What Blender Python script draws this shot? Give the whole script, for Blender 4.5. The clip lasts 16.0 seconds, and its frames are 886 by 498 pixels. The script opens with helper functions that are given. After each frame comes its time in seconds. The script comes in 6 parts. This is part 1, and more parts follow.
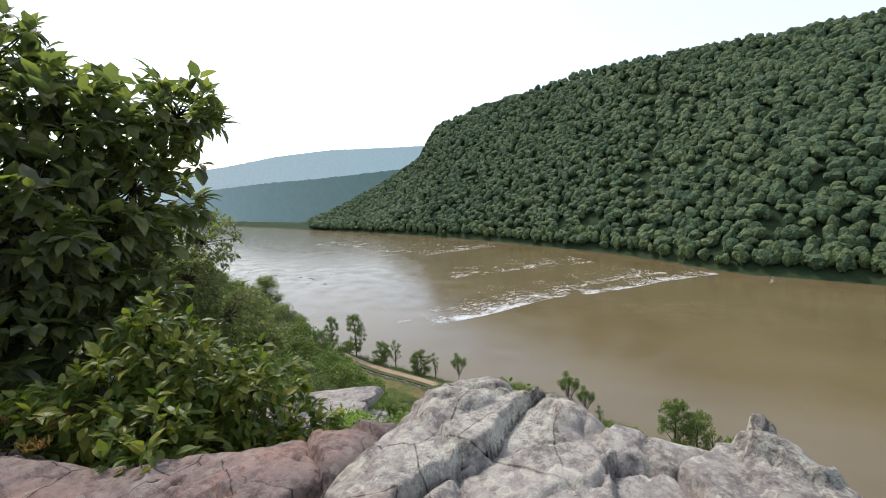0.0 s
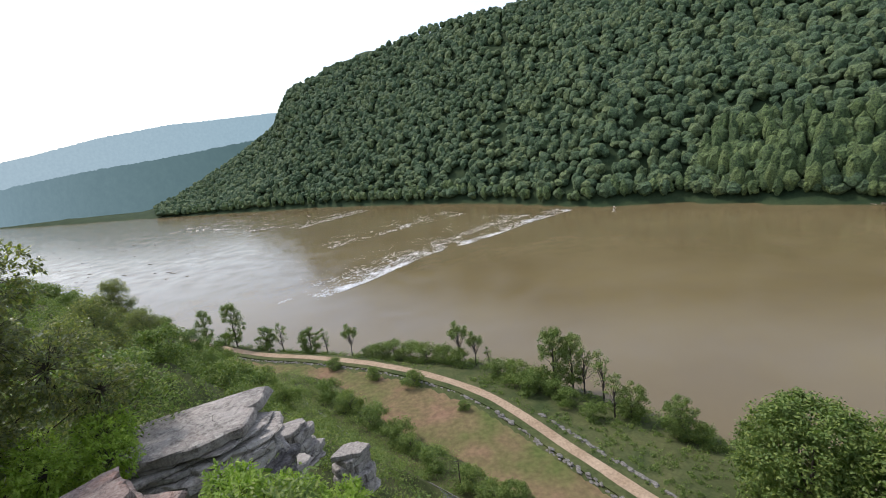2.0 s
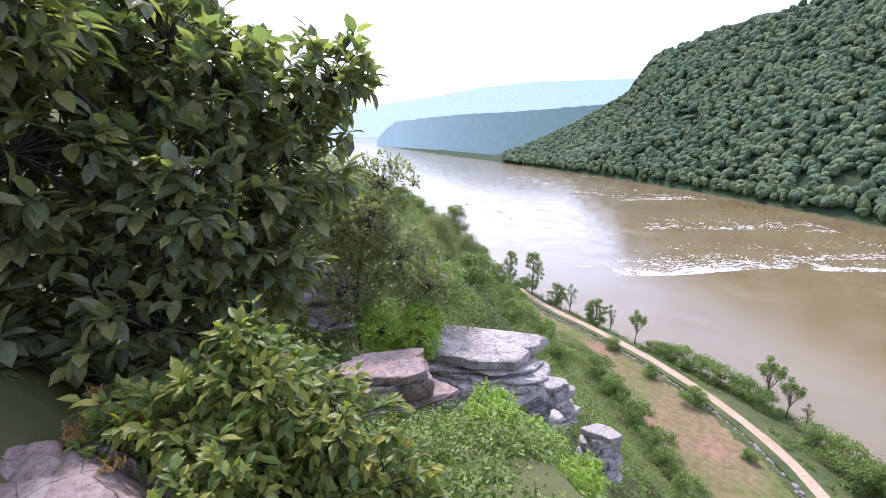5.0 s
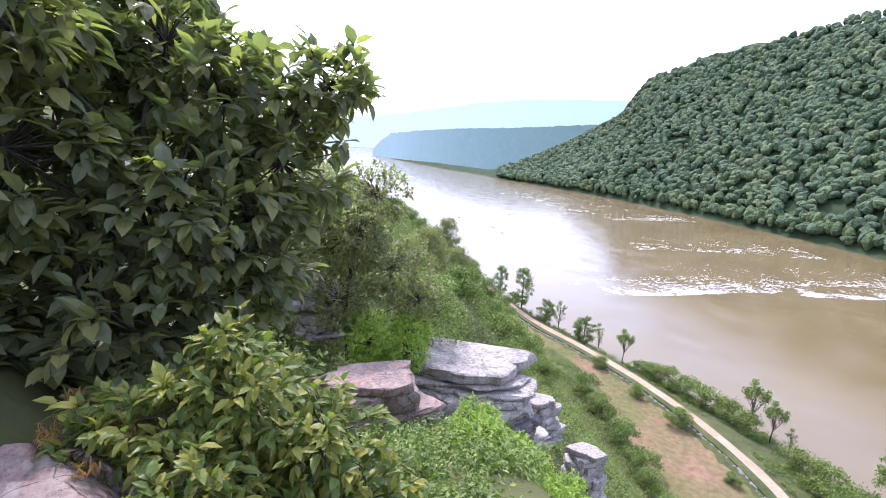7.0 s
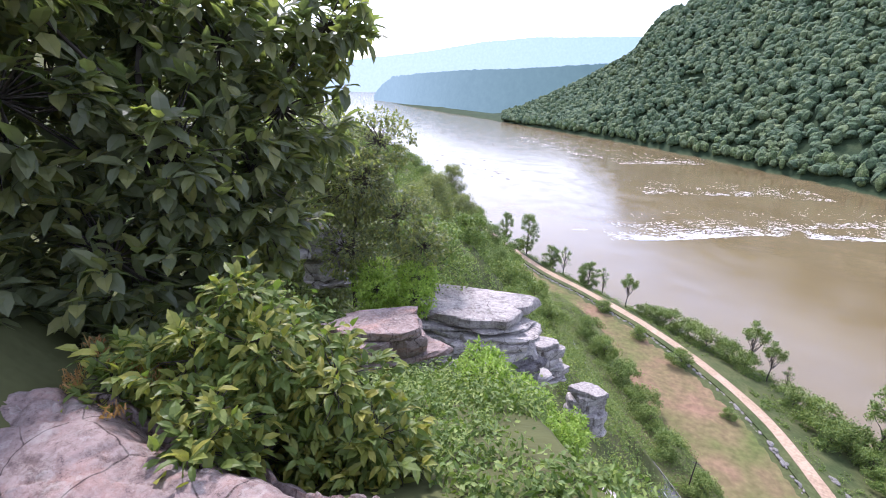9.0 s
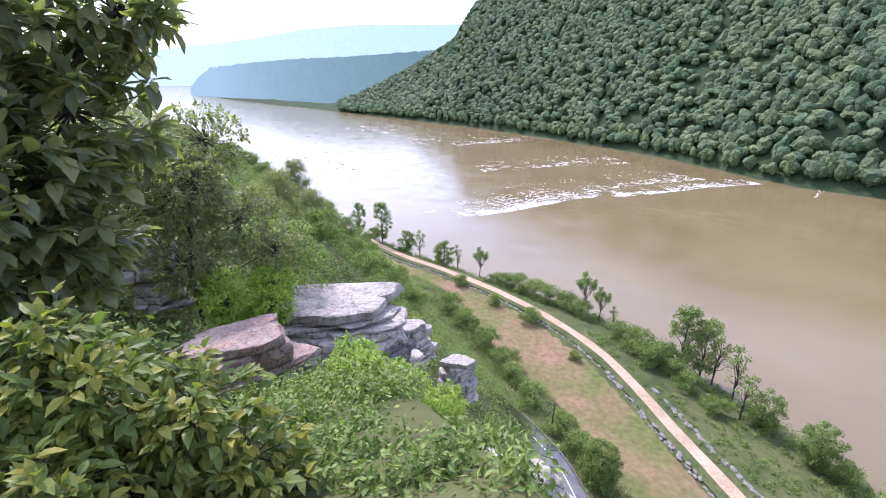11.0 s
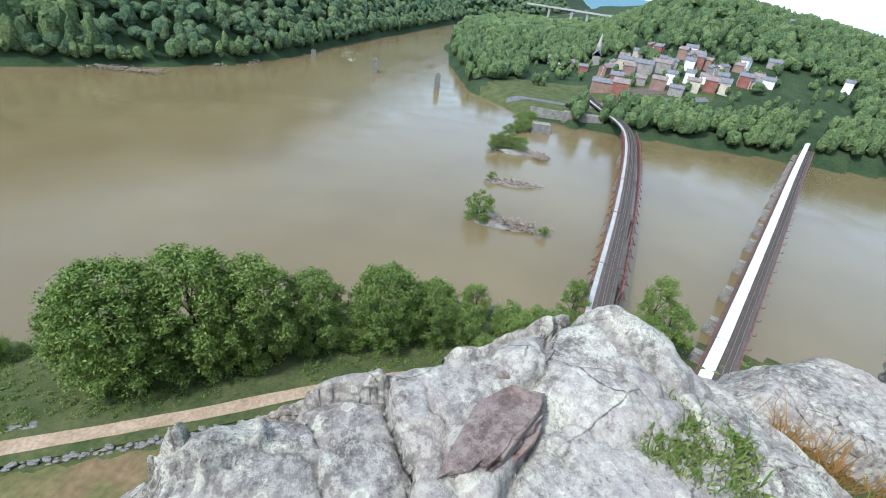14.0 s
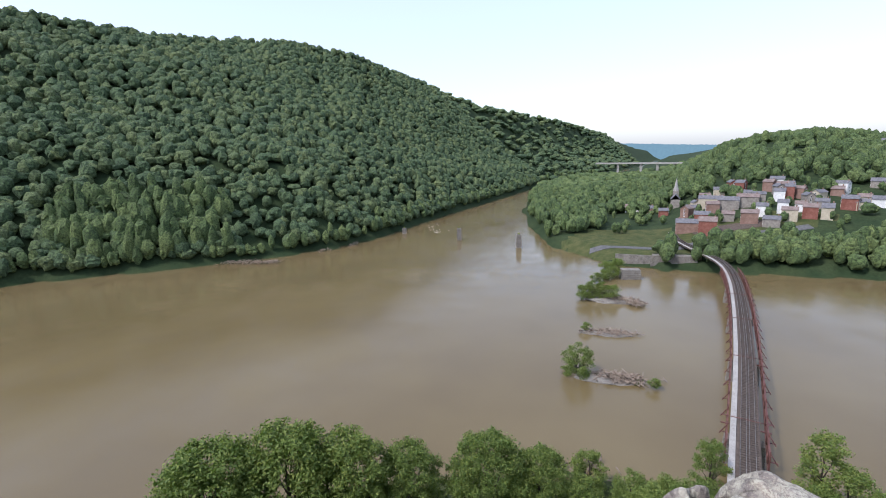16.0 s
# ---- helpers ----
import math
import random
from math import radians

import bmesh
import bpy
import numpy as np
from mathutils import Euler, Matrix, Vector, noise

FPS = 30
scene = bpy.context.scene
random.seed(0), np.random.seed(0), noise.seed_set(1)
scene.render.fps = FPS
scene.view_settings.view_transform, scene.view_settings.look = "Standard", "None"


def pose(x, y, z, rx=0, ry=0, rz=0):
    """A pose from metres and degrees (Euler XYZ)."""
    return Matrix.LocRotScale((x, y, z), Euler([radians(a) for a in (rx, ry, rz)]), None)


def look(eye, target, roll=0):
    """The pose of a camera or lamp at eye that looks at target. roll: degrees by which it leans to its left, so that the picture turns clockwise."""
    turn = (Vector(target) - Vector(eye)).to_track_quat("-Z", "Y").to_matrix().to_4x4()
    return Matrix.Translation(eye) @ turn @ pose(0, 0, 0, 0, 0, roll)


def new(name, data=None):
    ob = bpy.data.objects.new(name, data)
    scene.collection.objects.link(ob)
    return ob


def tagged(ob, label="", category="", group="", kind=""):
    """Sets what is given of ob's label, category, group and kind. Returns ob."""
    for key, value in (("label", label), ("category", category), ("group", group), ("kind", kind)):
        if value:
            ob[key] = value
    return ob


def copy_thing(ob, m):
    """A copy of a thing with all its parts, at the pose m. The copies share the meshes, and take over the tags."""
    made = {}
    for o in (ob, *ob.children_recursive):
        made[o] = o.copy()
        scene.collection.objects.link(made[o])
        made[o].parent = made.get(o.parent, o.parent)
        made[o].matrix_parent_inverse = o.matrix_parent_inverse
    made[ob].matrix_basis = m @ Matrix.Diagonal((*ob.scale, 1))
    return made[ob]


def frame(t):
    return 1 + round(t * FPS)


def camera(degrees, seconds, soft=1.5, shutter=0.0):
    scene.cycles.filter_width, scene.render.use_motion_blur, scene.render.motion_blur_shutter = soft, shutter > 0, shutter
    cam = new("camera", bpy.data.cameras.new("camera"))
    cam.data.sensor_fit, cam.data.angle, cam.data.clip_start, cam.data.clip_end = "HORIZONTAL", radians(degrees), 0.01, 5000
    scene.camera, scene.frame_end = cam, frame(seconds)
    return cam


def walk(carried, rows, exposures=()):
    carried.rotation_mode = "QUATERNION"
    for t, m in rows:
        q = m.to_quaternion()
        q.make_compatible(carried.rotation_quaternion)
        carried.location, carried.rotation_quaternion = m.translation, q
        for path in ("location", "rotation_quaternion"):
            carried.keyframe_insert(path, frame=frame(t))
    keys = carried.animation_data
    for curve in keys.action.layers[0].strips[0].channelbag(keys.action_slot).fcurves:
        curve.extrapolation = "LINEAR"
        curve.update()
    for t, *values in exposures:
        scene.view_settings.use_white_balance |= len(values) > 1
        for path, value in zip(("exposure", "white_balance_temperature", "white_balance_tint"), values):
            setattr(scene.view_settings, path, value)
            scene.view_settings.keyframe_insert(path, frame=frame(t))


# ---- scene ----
cam = camera(87.2, 16.0, soft=1.0)
# seconds, eye, then yaw (left of +y), pitch and roll in degrees
ROWS = [
    (0.0, 0.08, -1.15, 94.55, 12.20, -7.48, -2.68),
    (0.5, 0.05, -0.95, 94.62, 13.74, -11.63, -5.79),
    (1.0, 0.02, -0.30, 94.92, 7.14, -12.16, -5.73),
    (1.5, 0.00, 0.00, 95.00, 1.38, -10.07, -8.57),
    (2.0, 0.00, 0.00, 95.00, -2.61, -13.49, -8.05),
    (2.5, 0.00, 0.00, 95.00, -5.28, -13.96, -5.32),
    (3.0, 0.00, 0.00, 95.00, -7.49, -15.06, -5.12),
    (3.5, 0.00, 0.00, 95.00, 0.00, -14.61, -5.66),
    (4.0, 0.00, 0.00, 95.00, 12.17, -14.82, -3.99),
    (4.5, 0.00, 0.00, 95.00, 22.50, -15.17, 1.26),
    (5.0, 0.00, 0.00, 95.00, 35.27, -14.75, 0.15),
    (7.5, 0.00, 0.00, 95.00, 34.15, -13.20, 3.10),
    (8.2, 0.00, 0.00, 95.00, 35.05, -19.68, 1.66),
    (10.3, 0.00, 0.00, 95.00, 29.29, -18.68, 1.84),
    (10.5, 0.00, 0.00, 95.00, 26.31, -18.85, 1.52),
    (11.0, 0.00, 0.00, 95.00, 15.93, -20.71, 0.06),
    (11.5, 0.00, 0.00, 95.00, 2.01, -24.15, -3.20),
    (12.0, 0.00, 0.00, 95.00, -12.90, -30.57, -2.05),
    (12.5, 0.00, 0.00, 95.00, -29.31, -33.32, 0.30),
    (13.0, 0.00, 0.00, 95.00, -45.58, -30.71, 3.22),
    (13.5, 0.00, 0.00, 95.00, -65.49, -33.65, 6.76),
    (14.0, 0.00, 0.00, 95.00, -85.93, -30.30, 7.72),
    (14.5, 0.00, 0.00, 95.00, -103.22, -20.85, 4.39),
    (15.0, 0.00, 0.00, 95.00, -104.69, -9.66, 0.94),
    (15.5, 0.00, 0.00, 95.00, -92.36, -9.10, -1.37),
    (16.0, 0.00, 0.00, 95.00, -73.18, -11.51, -1.73),
]


def aim(x, y, z, yaw, pitch, roll):
    a, b = radians(yaw), radians(pitch)
    way = Vector((-math.sin(a) * math.cos(b), math.cos(a) * math.cos(b), math.sin(b)))
    return look((x, y, z), Vector((x, y, z)) + 100 * way, roll)


walk(cam, [(r[0], aim(*r[1:])) for r in ROWS],
     [(0.0, 0.1, 6500, 14), (0.5, 0.35, 6450, 15), (1.5, 0.2, 6400, 15), (2.0, 0.1, 6400, 15), (3.0, 0.5, 6150, 21), (3.5, 0.75, 6000, 25), (5.0, 1.05, 5850, 29), (7.5, 1.25, 5850, 29), (8.2, 1.05, 5850, 29), (11.0, 1.12, 5800, 29),
      (12.5, 0.88, 5900, 15), (13.5, 0.8, 5850, 9), (14.5, 0.42, 5600, 5), (15.0, 0.36, 5650, 8), (16.0, 0.12, 6100, 18)])

# ---- light ----
world = bpy.data.worlds.new("sky")
scene.world = world
world.use_nodes = True
wn, wl = world.node_tree.nodes, world.node_tree.links
wn.clear()
SUN_YAW, SUN_UP = 48.0, 52.0
sky = wn.new("ShaderNodeTexSky")
sky.sky_type = "NISHITA"
sky.sun_disc = False
sky.sun_elevation = radians(SUN_UP)
sky.sun_rotation = radians(-SUN_YAW)
sky.altitude, sky.air_density, sky.dust_density, sky.ozone_density = 150, 1.2, 2.2, 2.5
back = wn.new("ShaderNodeBackground")
back.inputs["Strength"].default_value = 0.15
veil = wn.new("ShaderNodeBackground")
veil.inputs["Color"].default_value = (0.90, 0.96, 1.0, 1)
veil.inputs["Strength"].default_value = 0.50
both = wn.new("ShaderNodeAddShader")
wout = wn.new("ShaderNodeOutputWorld")
wl.new(sky.outputs[0], back.inputs["Color"])
wl.new(back.outputs[0], both.inputs[0])
wl.new(veil.outputs[0], both.inputs[1])
wl.new(both.outputs[0], wout.inputs["Surface"])

sun = new("sun", bpy.data.lights.new("sun", "SUN"))
sun.data.energy, sun.data.angle, sun.data.color = 2.9, radians(4), (1.0, 0.97, 0.92)
a, b = radians(SUN_YAW), radians(SUN_UP)
sun.matrix_world = look((0, 0, 300), (0 + 100 * math.sin(a) * math.cos(b), -100 * math.cos(a) * math.cos(b), 300 - 100 * math.sin(b)))


# ---- materials ----
def material(name, rough=0.8, spec=0.3):
    m = bpy.data.materials.new(name)
    m.use_nodes = True
    n = m.node_tree.nodes["Principled BSDF"]
    n.inputs["Roughness"].default_value = rough
    n.inputs["Specular IOR Level"].default_value = spec
    return m, m.node_tree.nodes, m.node_tree.links, n


def ramp(nodes, stops):
    r = nodes.new("ShaderNodeValToRGB")
    e = r.color_ramp.elements
    while len(e) < len(stops):
        e.new(0.5)
    for i, (p, c) in enumerate(stops):
        e[i].position, e[i].color = p, (*c, 1)
    return r


def noise_tex(nodes, links, scale, detail=4, rough=0.55, coord="Object", stretch=None):
    c = nodes.new("ShaderNodeTexCoord")
    n = nodes.new("ShaderNodeTexNoise")
    n.inputs["Scale"].default_value, n.inputs["Detail"].default_value = scale, detail
    n.inputs["Roughness"].default_value = rough
    if stretch:
        mp = nodes.new("ShaderNodeMapping")
        mp.inputs["Scale"].default_value = stretch
        links.new(c.outputs[coord], mp.inputs["Vector"])
        links.new(mp.outputs[0], n.inputs["Vector"])
    else:
        links.new(c.outputs[coord], n.inputs["Vector"])
    return n


def mix(nodes, links, fac, c1, c2, kind="MIX"):
    m = nodes.new("ShaderNodeMix")
    m.data_type, m.blend_type = "RGBA", kind
    for sock, v in ((m.inputs[0], fac), (m.inputs[6], c1), (m.inputs[7], c2)):
        if hasattr(v, "links") or hasattr(v, "is_output"):
            links.new(v, sock)
        elif isinstance(v, tuple):
            sock.default_value = (*v, 1)
        else:
            sock.default_value = v
    return m.outputs[2]


def bump(nodes, links, bsdf, height, strength, dist):
    bp = nodes.new("ShaderNodeBump")
    bp.inputs["Strength"].default_value, bp.inputs["Distance"].default_value = strength, dist
    links.new(height, bp.inputs["Height"])
    links.new(bp.outputs[0], bsdf.inputs["Normal"])
    return bp


def plain(name, c1, c2, scale, rough=0.8, spec=0.3, strength=0.3, dist=0.02, metal=0.0):
    """A two-tone grained surface with coarse and fine variation."""
    m, n, l, bs = material(name, rough, spec)
    coarse, fine = noise_tex(n, l, scale, 3), noise_tex(n, l, scale * 9, 5)
    r = ramp(n, [(0.3, c1), (0.7, c2)])
    l.new(coarse.outputs[0], r.inputs[0])
    g = ramp(n, [(0.3, (0.72, 0.72, 0.72)), (0.7, (1.15, 1.15, 1.15))])
    l.new(fine.outputs[0], g.inputs[0])
    l.new(mix(n, l, 1.0, r.outputs[0], g.outputs[0], "MULTIPLY"), bs.inputs["Base Color"])
    bs.inputs["Metallic"].default_value = metal
    bump(n, l, bs, fine.outputs[0], strength, dist)
    return m


def foliage(name, dark, light, tip, rough=0.6, translucent=0.25, patch=0.02, clump=0.0):
    """Leaves: hue varies leaf by leaf and, at a larger scale, from plant to plant."""
    m, n, l, bs = material(name, rough, 0.25)
    geo, info = n.new("ShaderNodeNewGeometry"), n.new("ShaderNodeObjectInfo")
    big = noise_tex(n, l, patch, 3)
    r = ramp(n, [(0.0, dark), (0.55, light), (1.0, tip)])
    add = n.new("ShaderNodeMath")
    add.operation = "MULTIPLY_ADD"
    add.inputs[1].default_value, add.inputs[2].default_value = 0.6, 0.0
    l.new(geo.outputs["Random Per Island"], add.inputs[0])
    s2 = n.new("ShaderNodeMath")
    s2.operation = "MULTIPLY_ADD"
    s2.inputs[1].default_value = 0.45
    l.new(big.outputs[0], s2.inputs[0])
    l.new(add.outputs[0], s2.inputs[2])
    s3 = n.new("ShaderNodeMath")
    s3.operation = "MULTIPLY_ADD"
    s3.inputs[1].default_value = 0.16
    l.new(info.outputs["Random"], s3.inputs[0])
    l.new(s2.outputs[0], s3.inputs[2])
    l.new(s3.outputs[0], r.inputs[0])
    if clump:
        # leaf sprays within a crown: pale tips, the gaps' shade painted dark, with relief
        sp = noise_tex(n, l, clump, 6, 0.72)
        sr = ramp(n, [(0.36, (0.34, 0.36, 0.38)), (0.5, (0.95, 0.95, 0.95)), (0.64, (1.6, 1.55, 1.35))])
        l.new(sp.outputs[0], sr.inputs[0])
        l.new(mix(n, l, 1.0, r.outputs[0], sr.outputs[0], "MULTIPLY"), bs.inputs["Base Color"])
        bump(n, l, bs, sp.outputs[0], 1.0, 1.6)
    else:
        l.new(r.outputs[0], bs.inputs["Base Color"])
    if translucent:
        tr = n.new("ShaderNodeBsdfTranslucent")
        l.new(mix(n, l, 1.0, r.outputs[0], (1.0, 1.25, 0.5), "MULTIPLY"), tr.inputs["Color"])
        ms = n.new("ShaderNodeMixShader")
        ms.inputs[0].default_value = translucent
        l.new(bs.outputs[0], ms.inputs[1])
        l.new(tr.outputs[0], ms.inputs[2])
        l.new(ms.outputs[0], n["Material Output"].inputs["Surface"])
    return m


def rock_material(name, base1, base2, lichen, amount, pink=(0.3, 0.2, 0.16), pinkness=0.5, size=1.0):
    """Layered quartzite: grey and rusty bands, dark cracks, pale lichen discs."""
    m, n, l, bs = material(name, 0.88, 0.2)
    coarse = noise_tex(n, l, 0.9 * size, 4)
    fine = noise_tex(n, l, 14 * size, 8, 0.7)
    grain = noise_tex(n, l, 90 * size, 5, 0.7)
    band = noise_tex(n, l, 2.2 * size, 5, 0.6, stretch=(0.5, 0.5, 3.5))
    r = ramp(n, [(0.3, base1), (0.68, base2)])
    l.new(coarse.outputs[0], r.inputs[0])
    rp = ramp(n, [(0.5, (0, 0, 0)), (0.72, (pinkness, pinkness, pinkness))])
    l.new(band.outputs[0], rp.inputs[0])
    c = mix(n, l, rp.outputs[0], r.outputs[0], pink)
    g = ramp(n, [(0.25, (0.5, 0.5, 0.5)), (0.5, (0.95, 0.95, 0.95)), (0.8, (1.2, 1.2, 1.2))])
    l.new(fine.outputs[0], g.inputs[0])
    c = mix(n, l, 1.0, c, g.outputs[0], "MULTIPLY")
    # lichen: ragged rosettes of several sizes, gathered in patches
    co = n.new("ShaderNodeTexCoord")
    wob = mix(n, l, 0.10 / size, co.outputs["Object"], fine.outputs["Color"], "ADD")
    mask = None
    for sc, hi in ((4.5 * size, 0.33), (11.0 * size, 0.36)):
        v = n.new("ShaderNodeTexVoronoi")
        v.inputs["Scale"].default_value = sc
        l.new(wob, v.inputs["Vector"])
        rr = ramp(n, [(0.0, (0.3,) * 3), (hi * 0.6, (0.3,) * 3), (hi - 0.06, (1, 1, 1)), (hi, (0, 0, 0))])
        l.new(v.outputs["Distance"], rr.inputs[0])
        pick = ramp(n, [(0.60, (0, 0, 0)), (0.64, (1, 1, 1))])
        sep = n.new("ShaderNodeSeparateColor")
        l.new(v.outputs["Color"], sep.inputs[0])
        l.new(sep.outputs[0], pick.inputs[0])
        one = mix(n, l, 1.0, rr.outputs[0], pick.outputs[0], "MULTIPLY")
        mask = one if mask is None else mix(n, l, 1.0, mask, one, "LIGHTEN")
    where = noise_tex(n, l, 1.5 * size, 10, 0.78)
    wr = ramp(n, [(0.60 - amount * 0.13, (0, 0, 0)), (0.65 - amount * 0.13, (1, 1, 1))])
    l.new(where.outputs[0], wr.inputs[0])
    sp = ramp(n, [(0.44, (0, 0, 0)), (0.52, (1, 1, 1))])
    l.new(grain.outputs[0], sp.inputs[0])
    spread = mix(n, l, 1.0, wr.outputs[0], sp.outputs[0], "MULTIPLY")
    mask = mix(n, l, 1.0, mask, spread, "LIGHTEN")
    half = mix(n, l, 1.0, mask, (0.75 * amount + 0.3,) * 3, "MULTIPLY")
    c = mix(n, l, half, c, lichen)
    # dark weathering in the hollows of the grain, and hairline joints along the bedding
    dk = noise_tex(n, l, 5.0 * size, 8, 0.75)
    dr = ramp(n, [(0.36, (0.35, 0.34, 0.33)), (0.5, (1, 1, 1))])
    l.new(dk.outputs[0], dr.inputs[0])
    c = mix(n, l, 0.7, c, dr.outputs[0], "MULTIPLY")
    cr = n.new("ShaderNodeTexVoronoi")
    cr.feature = "DISTANCE_TO_EDGE"
    cr.inputs["Scale"].default_value = 2.1 * size
    l.new(mix(n, l, 0.45 / size, co.outputs["Object"], coarse.outputs["Color"], "ADD"), cr.inputs["Vector"])
    ck = ramp(n, [(0.0, (0.12, 0.1, 0.09)), (0.006, (0.35, 0.32, 0.3)), (0.013, (1, 1, 1))])
    l.new(cr.outputs["Distance"], ck.inputs[0])
    part_mask = noise_tex(n, l, 0.8 * size, 2)
    pm = ramp(n, [(0.46, (0, 0, 0)), (0.56, (0.9, 0.9, 0.9))])
    l.new(part_mask.outputs[0], pm.inputs[0])
    c = mix(n, l, pm.outputs[0], c, mix(n, l, 1.0, c, ck.outputs[0], "MULTIPLY"))
    crust = noise_tex(n, l, 20 * size, 9, 0.82)
    for lo, hi, amount_of, tone in ((0.50, 0.535, 0.14 + 0.36 * amount, lichen), (0.42, 0.385, 0.55, tuple(0.28 * k for k in base1))):
        flip = lo > hi
        cm = ramp(n, [(min(lo, hi), (amount_of if flip else 0,) * 3), (max(lo, hi), (0 if flip else amount_of,) * 3)])
        l.new(crust.outputs[0], cm.inputs[0])
        c = mix(n, l, cm.outputs[0], c, tone)
    pits = ramp(n, [(0.30, (0.25, 0.24, 0.23)), (0.38, (1, 1, 1)), (0.62, (1, 1, 1)), (0.72, (1.3, 1.3, 1.28))])
    l.new(grain.outputs[0], pits.inputs[0])
    c = mix(n, l, 0.8, c, pits.outputs[0], "MULTIPLY")
    l.new(c, bs.inputs["Base Color"])
    hgt = mix(n, l, 0.45, fine.outputs["Color"], grain.outputs["Color"])
    hgt = mix(n, l, 0.3, hgt, dk.outputs["Color"])
    bump(n, l, bs, hgt, 1.0, 0.035 / size)
    return m


MUD_WATER, _n, _l, _b = material("river_water", 0.16, 0.5)
w1 = noise_tex(_n, _l, 0.012, 3, stretch=(1, 1, 1))
w2 = noise_tex(_n, _l, 0.55, 5, 0.65)
w3 = noise_tex(_n, _l, 0.05, 4, 0.6)
wr = ramp(_n, [(0.35, (0.125, 0.093, 0.043)), (0.65, (0.150, 0.115, 0.055))])
_l.new(w1.outputs[0], wr.inputs[0])
_l.new(wr.outputs[0], _b.inputs["Base Color"])
_b.inputs["IOR"].default_value = 1.38
rr = ramp(_n, [(0.35, (0.10,) * 3), (0.65, (0.24,) * 3)])
_l.new(w3.outputs[0], rr.inputs[0])
_l.new(rr.outputs[0], _b.inputs["Roughness"])
bump(_n, _l, _b, mix(_n, _l, 0.4, w2.outputs["Color"], w3.outputs["Color"]), 0.22, 0.35)

FLOOR = plain("forest_floor", (0.022, 0.04, 0.018), (0.042, 0.06, 0.026), 0.06, 0.95, 0.1, 0.6, 0.3)
MEADOW = plain("bank_grass", (0.045, 0.062, 0.022), (0.095, 0.10, 0.04), 0.12, 0.95, 0.1, 0.6, 0.2)
GROUND = plain("hillside_soil", (0.045, 0.06, 0.02), (0.10, 0.10, 0.04), 0.06, 0.95, 0.1, 0.6, 0.3)
FOAM = plain("white_foam", (0.75, 0.74, 0.70), (0.9, 0.9, 0.88), 0.8, 0.6, 0.3)
PATH = plain("packed_gravel", (0.28, 0.20, 0.13), (0.38, 0.285, 0.195), 0.15, 0.95, 0.1)
LAWN = plain("dry_canal_grass", (0.085, 0.105, 0.03), (0.20, 0.125, 0.078), 0.07, 0.95, 0.1, 0.7, 0.12)
ASPHALT = plain("road_asphalt", (0.09, 0.09, 0.095), (0.14, 0.14, 0.14), 0.4, 0.9, 0.2)
PAINT = plain("road_paint", (0.6, 0.6, 0.58), (0.75, 0.75, 0.72), 1.0)
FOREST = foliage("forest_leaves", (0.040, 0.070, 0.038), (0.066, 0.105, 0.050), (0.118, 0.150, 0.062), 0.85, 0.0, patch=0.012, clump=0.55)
BANK_LEAF = foliage("bank_leaves", (0.05, 0.09, 0.022), (0.125, 0.18, 0.042), (0.25, 0.285, 0.07), 0.55, 0.3)
DARK_LEAF = foliage("dark_leaves", (0.085, 0.098, 0.055), (0.17, 0.185, 0.095), (0.34, 0.31, 0.10), 0.30, 0.55)
LIME_LEAF = foliage("lime_leaves", (0.070, 0.105, 0.024), (0.125, 0.165, 0.036), (0.33, 0.29, 0.05), 0.45, 0.4)
SUMAC_LEAF = foliage("sumac_leaves", (0.13, 0.21, 0.028), (0.22, 0.32, 0.045), (0.34, 0.42, 0.07), 0.5, 0.45)
GRASS = foliage("grass_blades", (0.06, 0.11, 0.02), (0.12, 0.17, 0.04), (0.22, 0.22, 0.07), 0.7, 0.3)
RUST_GRASS = foliage("rusty_grass", (0.16, 0.13, 0.03), (0.30, 0.15, 0.05), (0.34, 0.2, 0.09), 0.8, 0.3)
BARK = plain("grey_brown_bark", (0.045, 0.037, 0.028), (0.095, 0.08, 0.066), 2.0, 0.95, 0.1, 0.8, 0.02)
ROCK_PALE = rock_material("lichened_quartzite", (0.185, 0.160, 0.142), (0.345, 0.308, 0.275), (0.56, 0.54, 0.42), 0.45, (0.26, 0.17, 0.115), 0.6)
ROCK_PINK = rock_material("pink_quartzite", (0.135, 0.102, 0.09), (0.25, 0.183, 0.157), (0.36, 0.33, 0.28), 0.2, (0.38, 0.205, 0.145), 0.8)
ROCK_CLIFF = rock_material("dark_cliff_rock", (0.075, 0.068, 0.06), (0.19, 0.17, 0.15), (0.36, 0.35, 0.29), 0.3, (0.2, 0.14, 0.10), 0.6, 0.7)
ROCK_LEDGE = rock_material("dark_bedded_rock", (0.055, 0.048, 0.045), (0.17, 0.15, 0.145), (0.3, 0.29, 0.26), 0.2, (0.16, 0.12, 0.10), 0.5, 0.35)
ROCK_FAR = rock_material("weathered_ledge_rock", (0.16, 0.142, 0.125), (0.39, 0.352, 0.31), (0.46, 0.44, 0.38), 0.3, (0.26, 0.2, 0.17), 0.5, 0.25)


